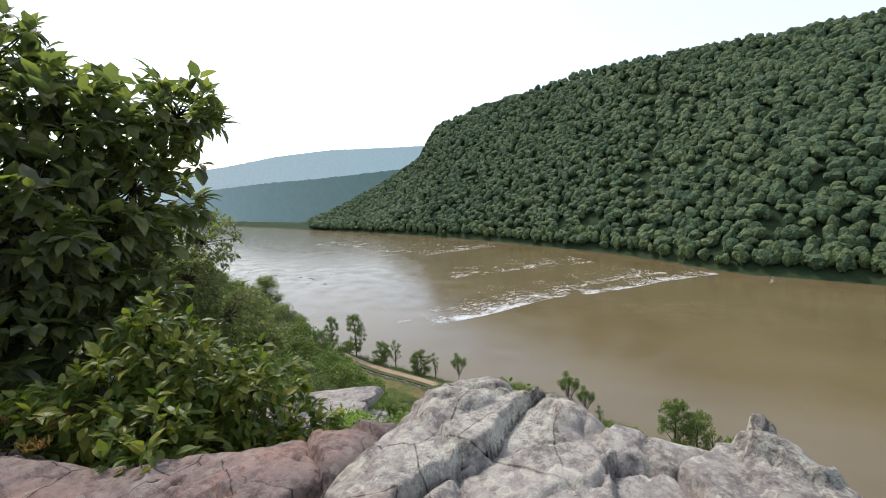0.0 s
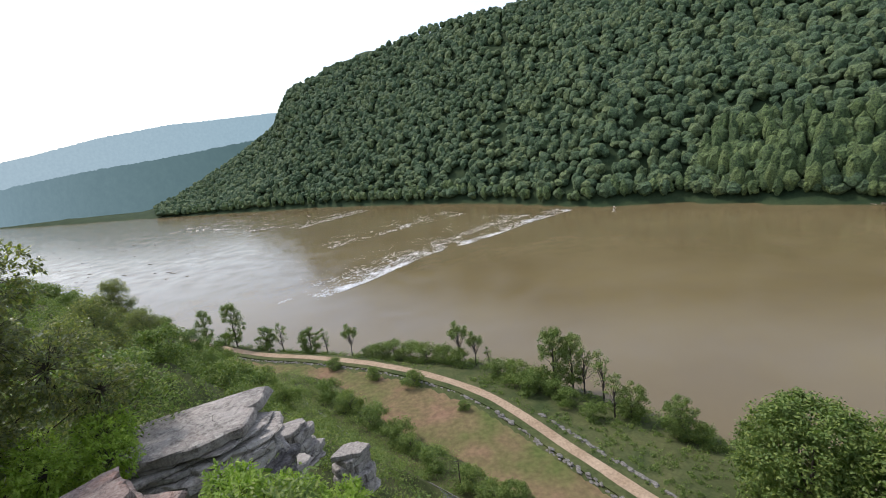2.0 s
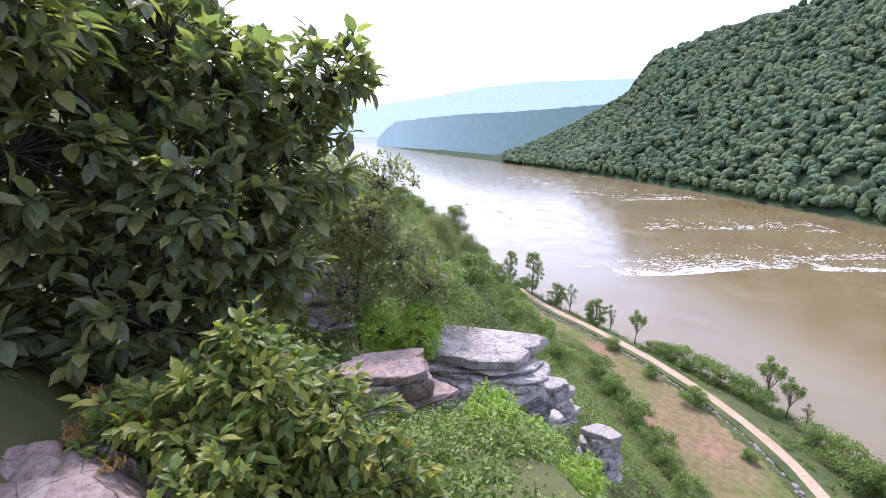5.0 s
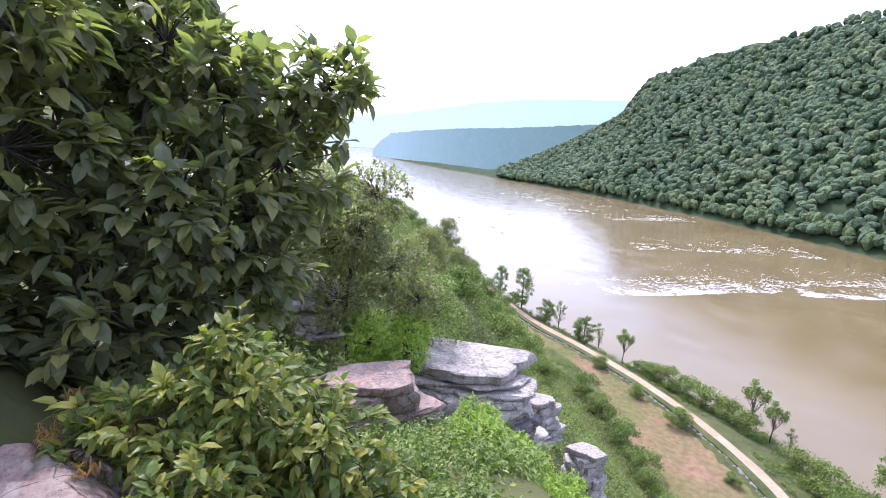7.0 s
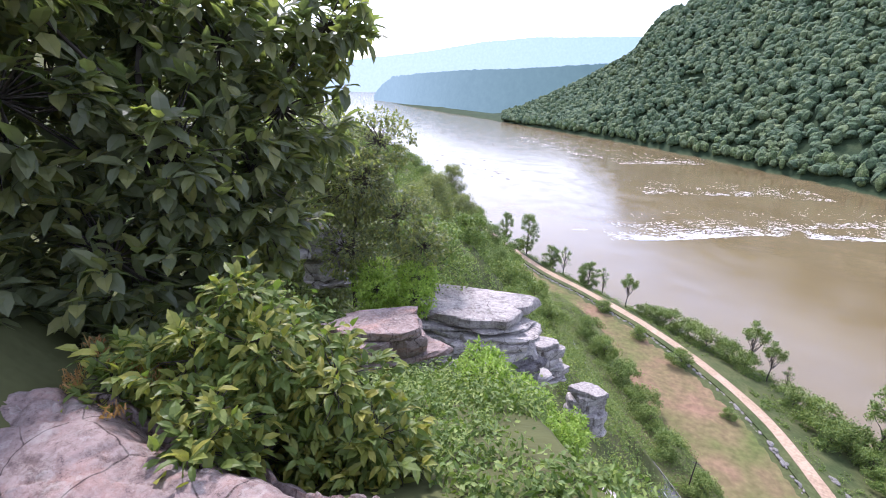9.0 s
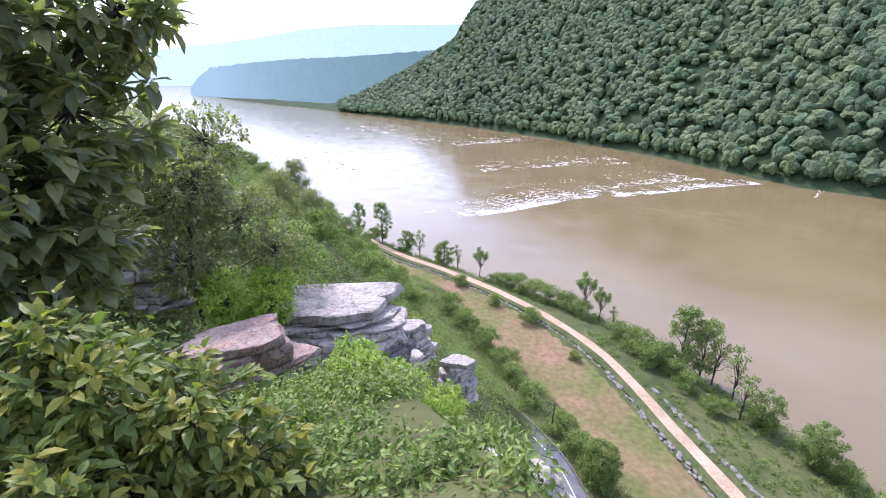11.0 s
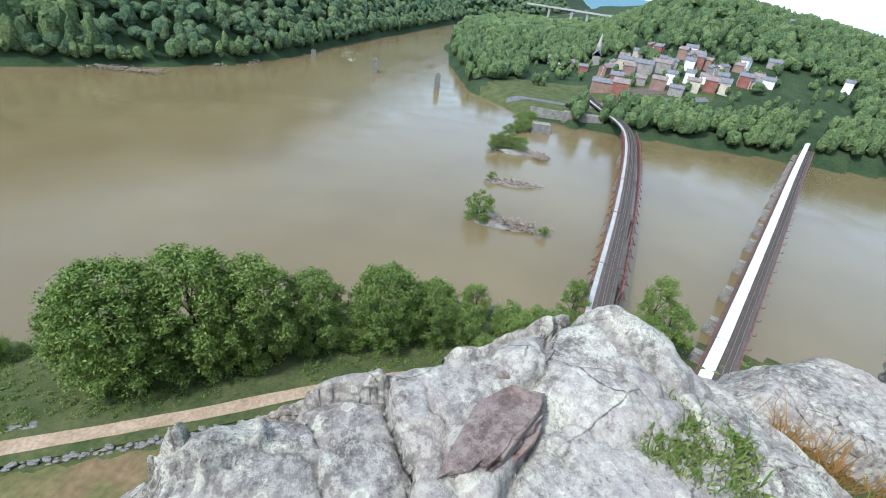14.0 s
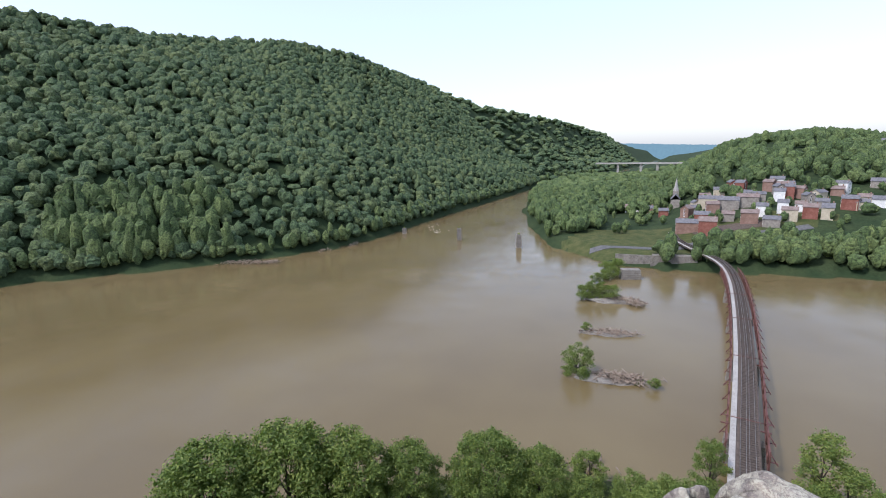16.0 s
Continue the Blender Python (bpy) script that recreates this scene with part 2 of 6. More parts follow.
# ---- shared builders ----
def mesh_object(name, verts, faces, mats, parent=None, smooth=False, face_mats=None):
    me = bpy.data.meshes.new(name)
    verts = np.asarray(verts, np.float32)
    faces = [np.asarray(f, np.int32) for f in (faces if isinstance(faces, list) else [faces])]
    loops = np.concatenate([f.ravel() for f in faces])
    sizes = np.concatenate([np.full(len(f), f.shape[1], np.int32) for f in faces])
    me.vertices.add(len(verts))
    me.vertices.foreach_set("co", verts.ravel())
    me.loops.add(len(loops))
    me.loops.foreach_set("vertex_index", loops)
    me.polygons.add(len(sizes))
    me.polygons.foreach_set("loop_start", np.concatenate([[0], np.cumsum(sizes)[:-1]]).astype(np.int32))
    me.polygons.foreach_set("loop_total", sizes)
    for m in mats if isinstance(mats, (list, tuple)) else [mats]:
        me.materials.append(m)
    if face_mats is not None:
        me.polygons.foreach_set("material_index", np.asarray(face_mats, np.int32))
    me.polygons.foreach_set("use_smooth", np.full(len(sizes), bool(smooth)))
    me.update(calc_edges=True)
    me.validate()
    ob = new(name, me)
    ob.parent = parent
    return ob


def part(name, bm, mat, parent, label="", smooth=False):
    me = bpy.data.meshes.new(name)
    bm.to_mesh(me)
    bm.free()
    me.materials.append(mat)
    if smooth:
        me.polygons.foreach_set("use_smooth", np.full(len(me.polygons), True))
    ob = new(name, me)
    ob.parent = parent
    if label:
        tagged(ob, label)
    return ob


def thing(name, m, label, category, group="", kind=""):
    ob = new(name)
    ob.matrix_basis = m
    return tagged(ob, label, category, group, kind)


def ico(sub):
    bm = bmesh.new()
    bmesh.ops.create_icosphere(bm, subdivisions=sub, radius=1)
    v = np.array([x.co[:] for x in bm.verts])
    f = np.array([[x.index for x in p.verts] for p in bm.faces])
    bm.free()
    return v, f


def add_box(bm, x0, x1, y0, y1, z0, z1, bevel=0.0):
    r = bmesh.ops.create_cube(bm, size=1)
    bmesh.ops.scale(bm, vec=(x1 - x0, y1 - y0, z1 - z0), verts=r["verts"])
    bmesh.ops.translate(bm, vec=((x0 + x1) / 2, (y0 + y1) / 2, (z0 + z1) / 2), verts=r["verts"])
    if bevel:
        es = list({e for v in r["verts"] for e in v.link_edges})
        bmesh.ops.bevel(bm, geom=es, offset=bevel, segments=1, affect="EDGES")
    return bm


def add_bar(bm, p, q, w, h=None):
    """A square bar from p to q."""
    p, q = Vector(p), Vector(q)
    d = q - p
    r = bmesh.ops.create_cube(bm, size=1)
    m = Matrix.Translation((p + q) / 2) @ d.to_track_quat("Z", "Y").to_matrix().to_4x4() @ Matrix.Diagonal((w, h or w, d.length, 1))
    bmesh.ops.transform(bm, matrix=m, verts=r["verts"])


# ---- the lie of the land ----
NEAR_BANK = [(-1500, 1250), (-900, 850), (-500, 560), (-300, 400), (-190, 300), (-118, 244), (-93, 232), (-64, 218), (-41, 207), (-10, 194), (14, 184),
             (47, 150), (75, 117), (100, 75), (122, 25), (130, -20), (130, -80), (118, -200), (60, -400), (-100, -700), (-600, -1500)]
PATH_LINE = [(-190, 292), (-117, 235), (-83, 212), (-52, 197), (-26, 182), (-3, 164), (16, 143), (33, 111), (48, 82), (62, 55), (77, 28), (87, 5), (92, -30), (88, -80)]
CANAL_FOOT = [(-1400, 1050), (-850, 700), (-480, 450), (-290, 320), (-200, 265), (-125, 215), (-52, 180), (-18, 135), (6, 109), (19, 82), (34, 62), (48, 40), (58, 15), (60, -20), (55, -80),
              (40, -200), (-20, -400), (-160, -700), (-700, -1500)]
FAR_BANK = [(-3400, 2600), (-1595, 1743), (-549, 1105), (-202, 886), (-60, 769), (86, 633), (179, 494), (260, 440), (310, 373), (352, 322), (429, 252), (495, 231), (724, 204), (975, 164), (1360, 108), (1800, -50), (2600, -250), (4500, -640)]
POINT_BANK = [(4500, -720), (2600, -320), (1800, -105), (1390, 68), (1045, 112), (760, 92), (616, 68), (466, 28), (438, 1), (403, -23), (389, -65), (388, -118), (386, -228), (383, -345), (374, -450), (352, -600), (300, -900), (150, -1700)]
ROAD_LINE = [(-62, 166), (-40, 137), (-25, 118), (-13, 105), (-4, 96), (4, 86), (13, 66), (24, 42), (32, 10), (32, -40)]
ISLAND = [(318, -275), (296, -310), (288, -345), (296, -400), (320, -440), (345, -420), (350, -350), (338, -300)]


def line_distance(x, y, pts, closed=False):
    best = np.full(x.shape, 1e9)
    pts = list(pts) + ([pts[0]] if closed else [])
    for (x0, y0), (x1, y1) in zip(pts[:-1], pts[1:]):
        dx, dy = x1 - x0, y1 - y0
        t = np.clip(((x - x0) * dx + (y - y0) * dy) / (dx * dx + dy * dy), 0, 1)
        best = np.minimum(best, np.hypot(x - x0 - t * dx, y - y0 - t * dy))
    return best


def inside(x, y, poly):
    res = np.zeros(x.shape, bool)
    for (x0, y0), (x1, y1) in zip(poly, poly[1:] + poly[:1]):
        cross = ((y0 > y) != (y1 > y))
        with np.errstate(divide="ignore", invalid="ignore"):
            res ^= cross & (x < (x1 - x0) * (y - y0) / (y1 - y0 + 1e-12) + x0)
    return res


def signed(x, y, line, corners):
    d = line_distance(x, y, line)
    return np.where(inside(x, y, line + corners), d, -d)


def soft_noise(x, y, scale, seed=0):
    """Smooth value noise, about -1 to 1."""
    rng = np.random.RandomState(seed)
    tab = rng.uniform(-1, 1, (256, 256))
    u, v = x / scale, y / scale
    i, j = np.floor(u).astype(int), np.floor(v).astype(int)
    fu, fv = u - i, v - j
    fu, fv = fu * fu * (3 - 2 * fu), fv * fv * (3 - 2 * fv)
    g = lambda a, b: tab[a % 256, b % 256]
    return (g(i, j) * (1 - fu) + g(i + 1, j) * fu) * (1 - fv) + (g(i, j + 1) * (1 - fu) + g(i + 1, j + 1) * fu) * fv


def mound(x, y, seed=0, scale=100.0):
    return soft_noise(x, y, scale, seed) + 0.5 * soft_noise(x, y, scale / 2.1, seed + 1) + 0.25 * soft_noise(x, y, scale / 4.3, seed + 2)


CLEARING = [(402, -30), (425, 2), (470, 20), (520, -10), (520, -60), (505, -95), (505, -215), (478, -215), (465, -120), (412, -100)]
# the long ridge across the river: bearing, crest distance and crest height
RIDGE = [(-110, 3400, 40), (-100, 3200, 60), (-96, 3000, 130), (-92, 2600, 178), (-87, 2100, 210), (-79, 1500, 232), (-72, 1300, 280), (-63, 1120, 308), (-57, 1050, 314), (-45, 980, 296), (-33, 950, 304), (-22, 950, 302), (-15, 980, 308), (-5, 1040, 322),
         (4, 1120, 324), (8, 1170, 303), (11, 1200, 276), (12.5, 1230, 240), (14.5, 1300, 166), (17, 1340, 132), (20, 1360, 92), (23, 1380, 58), (26, 1400, 26), (29, 1450, 8), (60, 3000, 5)]
HILL = [(-175, 900, 20), (-150, 900, 18), (-144, 900, 16), (-136, 900, 26), (-130, 880, 54), (-124, 880, 72), (-118, 880, 88), (-112, 880, 102), (-108, 880, 98), (-104, 880, 82), (-101, 900, 46), (-98, 900, 22), (-94, 900, 14), (-84, 900, 9)]


def height(x, y):
    x, y = np.asarray(x, float), np.asarray(y, float)
    r, yaw = np.hypot(x, y), np.degrees(np.arctan2(-x, y))
    z = np.full(x.shape, -4.0)
    # far ridge
    d = signed(x, y, FAR_BANK, [(4000, 4500), (-3400, 4800)])
    tab = np.array(RIDGE)
    rc, zc = np.interp(yaw, tab[:, 0], tab[:, 1]), np.interp(yaw, tab[:, 0], tab[:, 2])
    k = np.clip(d / np.maximum(rc - r + d, 1.0), 0, 1)
    k = np.where(r > rc, 1, k)
    gully = mound(x, y, 5, 190.0)
    up = 2 + zc * (0.10 * np.clip(d / 40, 0, 1) + 0.90 * k ** 0.95) + gully * 9 * np.sin(np.pi * k) - np.clip(r - rc, 0, 900) * 0.05
    z = np.where(d > 0, np.minimum(up, 1.5 + d * 0.9), z)
    # the town's hill
    d = signed(x, y, POINT_BANK, [(4500, -1700)])
    tab = np.array(HILL)
    rc, zc = np.interp(yaw, tab[:, 0], tab[:, 1]), np.interp(yaw, tab[:, 0], tab[:, 2])
    k = np.clip((r - 455) / (rc - 455), 0, 1)
    up = np.minimum(1 + d * 0.5, 9) + np.maximum(zc - 9, 0) * k ** 0.85 + mound(x, y, 9, 120) * 3 * k
    z = np.where(d > 0, up, z)
    d = np.where(inside(x, y, ISLAND), line_distance(x, y, ISLAND, True), -1)
    z = np.where(d > 0, np.minimum(1 + d * 0.2, 3), z)
    # the near shore
    d = signed(x, y, NEAR_BANK, [(-3500, -1500), (-3500, 1250)])
    dp = line_distance(x, y, PATH_LINE)
    u = signed(x, y, CANAL_FOOT, [(-3500, -1500), (-3500, 1050)])
    w = np.clip((dp - 3.2) / 5, 0, 1)
    river_side = 0.6 + 5.4 * np.clip(d / (d + np.maximum(dp - 3, 0) + 0.01), 0, 1)
    lawn = 6 - 1.0 * np.clip((dp - 3) / 3, 0, 1)
    path_in = signed(x, y, PATH_LINE, [(-400, -80), (-400, 292)]) > 0
    flat = np.where(path_in | (u > -4), lawn, river_side)
    hill = 5 + 0.3 * np.clip(u, 0, 13) + 1.12 * np.clip(u - 13, 0, 45) + 0.55 * np.clip(u - 58, 0, 500)
    hill = hill + mound(x, y, 13, 26) * 1.6 * np.clip((u - 14) / 20, 0, 1) * np.clip((r - 8) / 20, 0, 1)
    # the spur on which the camera stands
    s, q = 0.8 * x + 0.6 * y, -0.6 * x + 0.8 * y
    top = 93.0 - 0.52 * np.clip(q - 1.5, 0, 30) - 0.95 * np.clip(q - 31.5, 0, 60) - 0.45 * np.clip(-q - 2.0, 0, 7) - 1.4 * np.clip(-q - 9.0, 0, 60)
    top = top - 2.6 * np.clip(s - 1.0 - 0.08 * np.clip(q, 0, 40), 0, 60) + 0.75 * np.clip(-s - 1.5, 0, 40)
    top = top - 4.5 * np.exp(-((x + 9) ** 2 + (y - 18) ** 2) / 70)
    hill = np.maximum(np.minimum(hill, 93 + 0.3 * np.clip(r - 70, 0, 600)), top)
    land = np.where(u > 0, hill, flat)
    rd = line_distance(x, y, ROAD_LINE)
    land = np.where((u > -6) & (y < 96), np.minimum(land, 9.0 + 1.2 * np.clip(rd - 3.8, 0, 60) + 0.6 * np.clip(rd - 7.0, 0, 60) ** 2), land)
    z = np.where(d > 0, np.minimum(land, 0.4 + d * 1.0), z)
    return z


def zat(x, y):
    return float(height(np.array([x]), np.array([y]))[0])


def build_ground():
    na = 480
    radii = [0.6]
    while radii[-1] < 4700:
        radii.append(radii[-1] * 1.036 + 0.02)
    radii = np.array(radii)
    ang = np.linspace(0, 2 * np.pi, na, endpoint=False)
    rr, aa = np.meshgrid(radii, ang, indexing="ij")
    x, y = (rr * np.sin(aa)).ravel(), (rr * np.cos(aa)).ravel()
    z = height(x, y)
    verts = np.concatenate([np.stack([x, y, z], 1), [[0, 0, zat(0, 0)]]])
    i, j = np.meshgrid(np.arange(len(radii) - 1), np.arange(na), indexing="ij")
    j2 = (j + 1) % na
    quads = np.stack([i * na + j, i * na + j2, (i + 1) * na + j2, (i + 1) * na + j], -1).reshape(-1, 4)[:, ::-1]
    c = len(verts) - 1
    tris = np.stack([np.full(na, c), np.arange(na), (np.arange(na) + 1) % na], 1)[:, ::-1]
    cx, cy = verts[quads].mean(1)[:, :2].T
    u = signed(cx, cy, CANAL_FOOT, [(-3500, -1500), (-3500, 1050)])
    near = inside(cx, cy, NEAR_BANK + [(-3500, -1500), (-3500, 1250)])
    zone = np.where(near, np.where(u < 0, 2, 1), 0)
    zone = np.where(np.hypot(cx, cy) < 60, 1, zone)
    zone = np.where(inside(cx, cy, CLEARING), 2, zone)
    ob = mesh_object("ground", verts, [quads, tris], [FLOOR, GROUND, MEADOW], smooth=True, face_mats=np.concatenate([zone, np.ones(len(tris), int)]))
    return tagged(ob, "wooded hillsides, river banks and valley floor", "ground", kind="structure")


build_ground()

# water: one level sheet from bank to bank
wv = [(-4800, -4800, 0), (4800, -4800, 0), (4800, 4800, 0), (-4800, 4800, 0)]
tagged(mesh_object("water", wv, np.array([[0, 1, 2, 3]]), MUD_WATER), "wide muddy brown river in flood", "river", kind="structure")


def smooth_line(pts, step):
    """A curve through the points, resampled at even steps."""
    p = np.array(pts, float)
    out = []
    for i in range(len(p) - 1):
        a0, a1, a2, a3 = p[max(i - 1, 0)], p[i], p[i + 1], p[min(i + 2, len(p) - 1)]
        n = max(int(np.linalg.norm(a2 - a1) / step), 1)
        for t in np.arange(n) / n:
            out.append(0.5 * (2 * a1 + (a2 - a0) * t + (2 * a0 - 5 * a1 + 4 * a2 - a3) * t * t + (3 * a1 - a0 - 3 * a2 + a3) * t ** 3))
    out.append(p[-1])
    return np.array(out)


def ribbon(name, line, half, z_of, mat, thick=0.5, wobble=0.0, seed=0):
    """A strip of ground cover with a real thickness along a line."""
    rng = np.random.RandomState(seed)
    d = np.gradient(line, axis=0)
    d /= np.linalg.norm(d, axis=1)[:, None]
    nrm = np.stack([-d[:, 1], d[:, 0]], 1)
    n = len(line)
    hl = half + wobble * np.convolve(rng.uniform(-1, 1, n + 4), np.ones(5) / 5, "valid")
    hr = half + wobble * np.convolve(rng.uniform(-1, 1, n + 4), np.ones(5) / 5, "valid")
    cols = []
    for k in (-1, -0.5, 0, 0.5, 1):
        off = np.where(k < 0, hl, hr)[:, None] * k
        xy = line + nrm * off
        cols.append(np.column_stack([xy, z_of(xy) + 0.05 * (1 - abs(k))]))
    low = [cols[0] - [0, 0, thick], cols[-1] - [0, 0, thick]]
    cols = [low[0]] + cols + [low[1]]
    verts = np.concatenate(cols)
    f = []
    for c in range(len(cols) - 1):
        i = np.arange(n - 1)
        f.append(np.stack([c * n + i, (c + 1) * n + i, (c + 1) * n + i + 1, c * n + i + 1], 1)[:, ::-1])
    return mesh_object(name, verts, np.concatenate(f), mat, smooth=False)


path_curve = smooth_line(PATH_LINE, 2.0)
tagged(ribbon("towpath", path_curve, 1.7, lambda p: np.full(len(p), 6.12), PATH, 0.6, 0.35, 3), "pale gravel towpath along the river bank", "path", kind="structure")

# dry canal bed between towpath and hillside
foot = np.array(CANAL_FOOT[4:15], float)
foot_curve = smooth_line(foot, 2.0)
lawn_v, lawn_n = [], 60
for t in np.linspace(0, 1, lawn_n):
    pc, fc = path_curve[int(t * (len(path_curve) - 1))], foot_curve[int(t * (len(foot_curve) - 1))]
    for k in np.linspace(0.16, 0.97, 9):
        lawn_v.append((*(pc + (fc - pc) * k), 5.16 + 0.06 * math.sin(k * 9 + t * 30)))
i, j = np.meshgrid(np.arange(lawn_n - 1), np.arange(8), indexing="ij")
lawn_f = np.stack([i * 9 + j, i * 9 + j + 1, (i + 1) * 9 + j + 1, (i + 1) * 9 + j], -1).reshape(-1, 4)
lawn = mesh_object("canal_bed", lawn_v, lawn_f, LAWN, smooth=True)
tagged(lawn, "dry canal bed of brown mown grass and bare earth", "canal bed", kind="structure")

road_curve = smooth_line(ROAD_LINE, 2.0)
road_z = lambda p: height(p[:, 0], p[:, 1]).clip(0, 9) * 0 + 9.3
tagged(ribbon("road", road_curve, 2.7, road_z, ASPHALT, 3.0), "narrow grey asphalt road at the cliff's foot", "road", kind="structure")


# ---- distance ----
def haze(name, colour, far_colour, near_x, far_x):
    """Distant woods, the air's haze painted into a glowing colour: two tones along the valley, mottled by crowns."""
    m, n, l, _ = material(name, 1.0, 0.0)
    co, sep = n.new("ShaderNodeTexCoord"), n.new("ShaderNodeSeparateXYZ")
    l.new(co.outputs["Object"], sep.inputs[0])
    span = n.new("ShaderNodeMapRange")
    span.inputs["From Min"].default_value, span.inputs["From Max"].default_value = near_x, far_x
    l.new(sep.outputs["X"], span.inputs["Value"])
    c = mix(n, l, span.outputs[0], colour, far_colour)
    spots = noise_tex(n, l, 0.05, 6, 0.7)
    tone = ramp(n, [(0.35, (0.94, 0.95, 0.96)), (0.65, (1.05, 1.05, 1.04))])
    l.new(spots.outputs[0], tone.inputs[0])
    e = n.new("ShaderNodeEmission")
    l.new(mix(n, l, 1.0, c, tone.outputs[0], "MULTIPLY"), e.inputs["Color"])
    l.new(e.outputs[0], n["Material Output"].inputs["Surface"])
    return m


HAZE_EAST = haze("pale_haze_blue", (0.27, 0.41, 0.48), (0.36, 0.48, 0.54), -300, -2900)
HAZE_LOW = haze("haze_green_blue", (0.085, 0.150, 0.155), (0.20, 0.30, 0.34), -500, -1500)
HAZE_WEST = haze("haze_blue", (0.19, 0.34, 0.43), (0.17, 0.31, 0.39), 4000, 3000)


def far_ridge(name, prof, seed, mat, rough=0.05):
    """A distant wooded ridge as a plain strip of far backdrop: bearing and elevation in degrees, and distance."""
    yaw = np.arange(prof[0][0], prof[-1][0], 0.06)
    el, dist = (np.interp(yaw, [p[0] for p in prof], [p[k] for p in prof]) for k in (1, 2))
    rng = np.random.RandomState(seed)
    el = el + np.convolve(rng.uniform(-1, 1, len(yaw) + 2), [0.3, 0.4, 0.3], "valid") * rough
    a = np.radians(yaw)
    x, y = -np.sin(a) * dist, np.cos(a) * dist
    top = np.stack([x, y, 95 + dist * np.tan(np.radians(el))], 1)
    foot = np.stack([x * 0.985, y * 0.985, 0 * x - 1], 1)
    n = len(yaw)
    i = np.arange(n - 1)
    f = np.stack([i, i + 1, n + i + 1, n + i], 1)
    ob = mesh_object(name, np.concatenate([top, foot]), f, mat)
    return tagged(ob, "far wooded ridge with haze painted in as blue", "backdrop", kind="structure")


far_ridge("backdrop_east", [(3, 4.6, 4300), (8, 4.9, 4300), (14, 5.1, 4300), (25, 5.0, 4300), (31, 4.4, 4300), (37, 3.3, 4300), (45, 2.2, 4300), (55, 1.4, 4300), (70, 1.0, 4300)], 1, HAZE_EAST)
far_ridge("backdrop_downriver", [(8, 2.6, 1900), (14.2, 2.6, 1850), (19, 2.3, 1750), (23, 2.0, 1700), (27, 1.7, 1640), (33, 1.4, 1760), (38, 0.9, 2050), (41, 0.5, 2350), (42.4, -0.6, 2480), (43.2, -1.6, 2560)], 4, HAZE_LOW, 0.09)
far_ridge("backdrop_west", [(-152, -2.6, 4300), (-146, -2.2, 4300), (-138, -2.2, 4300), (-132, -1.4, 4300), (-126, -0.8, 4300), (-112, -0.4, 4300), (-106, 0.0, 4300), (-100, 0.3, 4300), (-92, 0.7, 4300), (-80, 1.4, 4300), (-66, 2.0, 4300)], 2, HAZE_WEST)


# ---- trees and shrubs ----
def lumps(cx, cy, cz, rad, seed, flat=0.85, sub=1, jitter=0.36):
    """Many rough leafy lumps as one set of verts and faces."""
    rng = np.random.RandomState(seed)
    v0, f0 = ico(sub)
    n, k = len(cx), len(v0)
    r = rad[:, None] * rng.uniform(1 - jitter, 1 + jitter, (n, k))
    v = v0[None] * r[..., None]
    v[..., 2] *= flat
    v += np.stack([cx, cy, cz], 1)[:, None]
    f = f0[None] + (np.arange(n) * k)[:, None, None]
    return v.reshape(-1, 3), f.reshape(-1, 3)


def crowns(x, y, z, h, w, per, seed):
    """Each tree's crown: a broad uneven dome with smaller boughs heaped round it."""
    rng = np.random.RandomState(seed)
    n = len(x)
    dome = lumps(x, y, z + h * 0.56, w * 0.60, seed + 2, 1.0, 2, 0.19)
    dome[0][:, 2] = np.repeat(z + h * 0.56, len(dome[0]) // n) + (dome[0][:, 2] - np.repeat(z + h * 0.56, len(dome[0]) // n)) * np.repeat(0.44 * h / (0.60 * w), len(dome[0]) // n)
    a, rr = rng.uniform(0, 6.283, (n, per)), rng.uniform(0.25, 0.62, (n, per))
    up = rng.uniform(0, 1, (n, per))
    cx = x[:, None] + np.cos(a) * rr * w[:, None] * (1.1 - 0.7 * up)
    cy = y[:, None] + np.sin(a) * rr * w[:, None] * (1.1 - 0.7 * up)
    cz = z[:, None] + h[:, None] * (0.35 + 0.56 * up)
    rad = w[:, None] * rng.uniform(0.16, 0.36, (n, per)) * (1.1 - 0.35 * up)
    bough = lumps(cx.ravel(), cy.ravel(), cz.ravel(), rad.ravel(), seed + 1)
    return np.concatenate([dome[0], bough[0]]), np.concatenate([dome[1], bough[1] + len(dome[0])])


def scatter(yaw0, yaw1, r0, r1, spacing, seed):
    rng = np.random.RandomState(seed)
    area = radians(yaw1 - yaw0) * (r1 * r1 - r0 * r0) / 2
    n = int(area / spacing ** 2)
    a = np.radians(rng.uniform(yaw0, yaw1, n))
    r = np.sqrt(rng.uniform(r0 * r0, r1 * r1, n))
    return -np.sin(a) * r, np.cos(a) * r


def forest(name, x, y, h0, h1, w0, w1, per, seed, label, mat):
    rng = np.random.RandomState(seed)
    z = height(x, y)
    h = rng.uniform(h0, h1, len(x))
    w = rng.uniform(w0, w1, len(x))
    v, f = crowns(x, y, z, h, w, per, seed)
    return tagged(mesh_object(name, v, f, mat), label, "forest", kind="stuff")


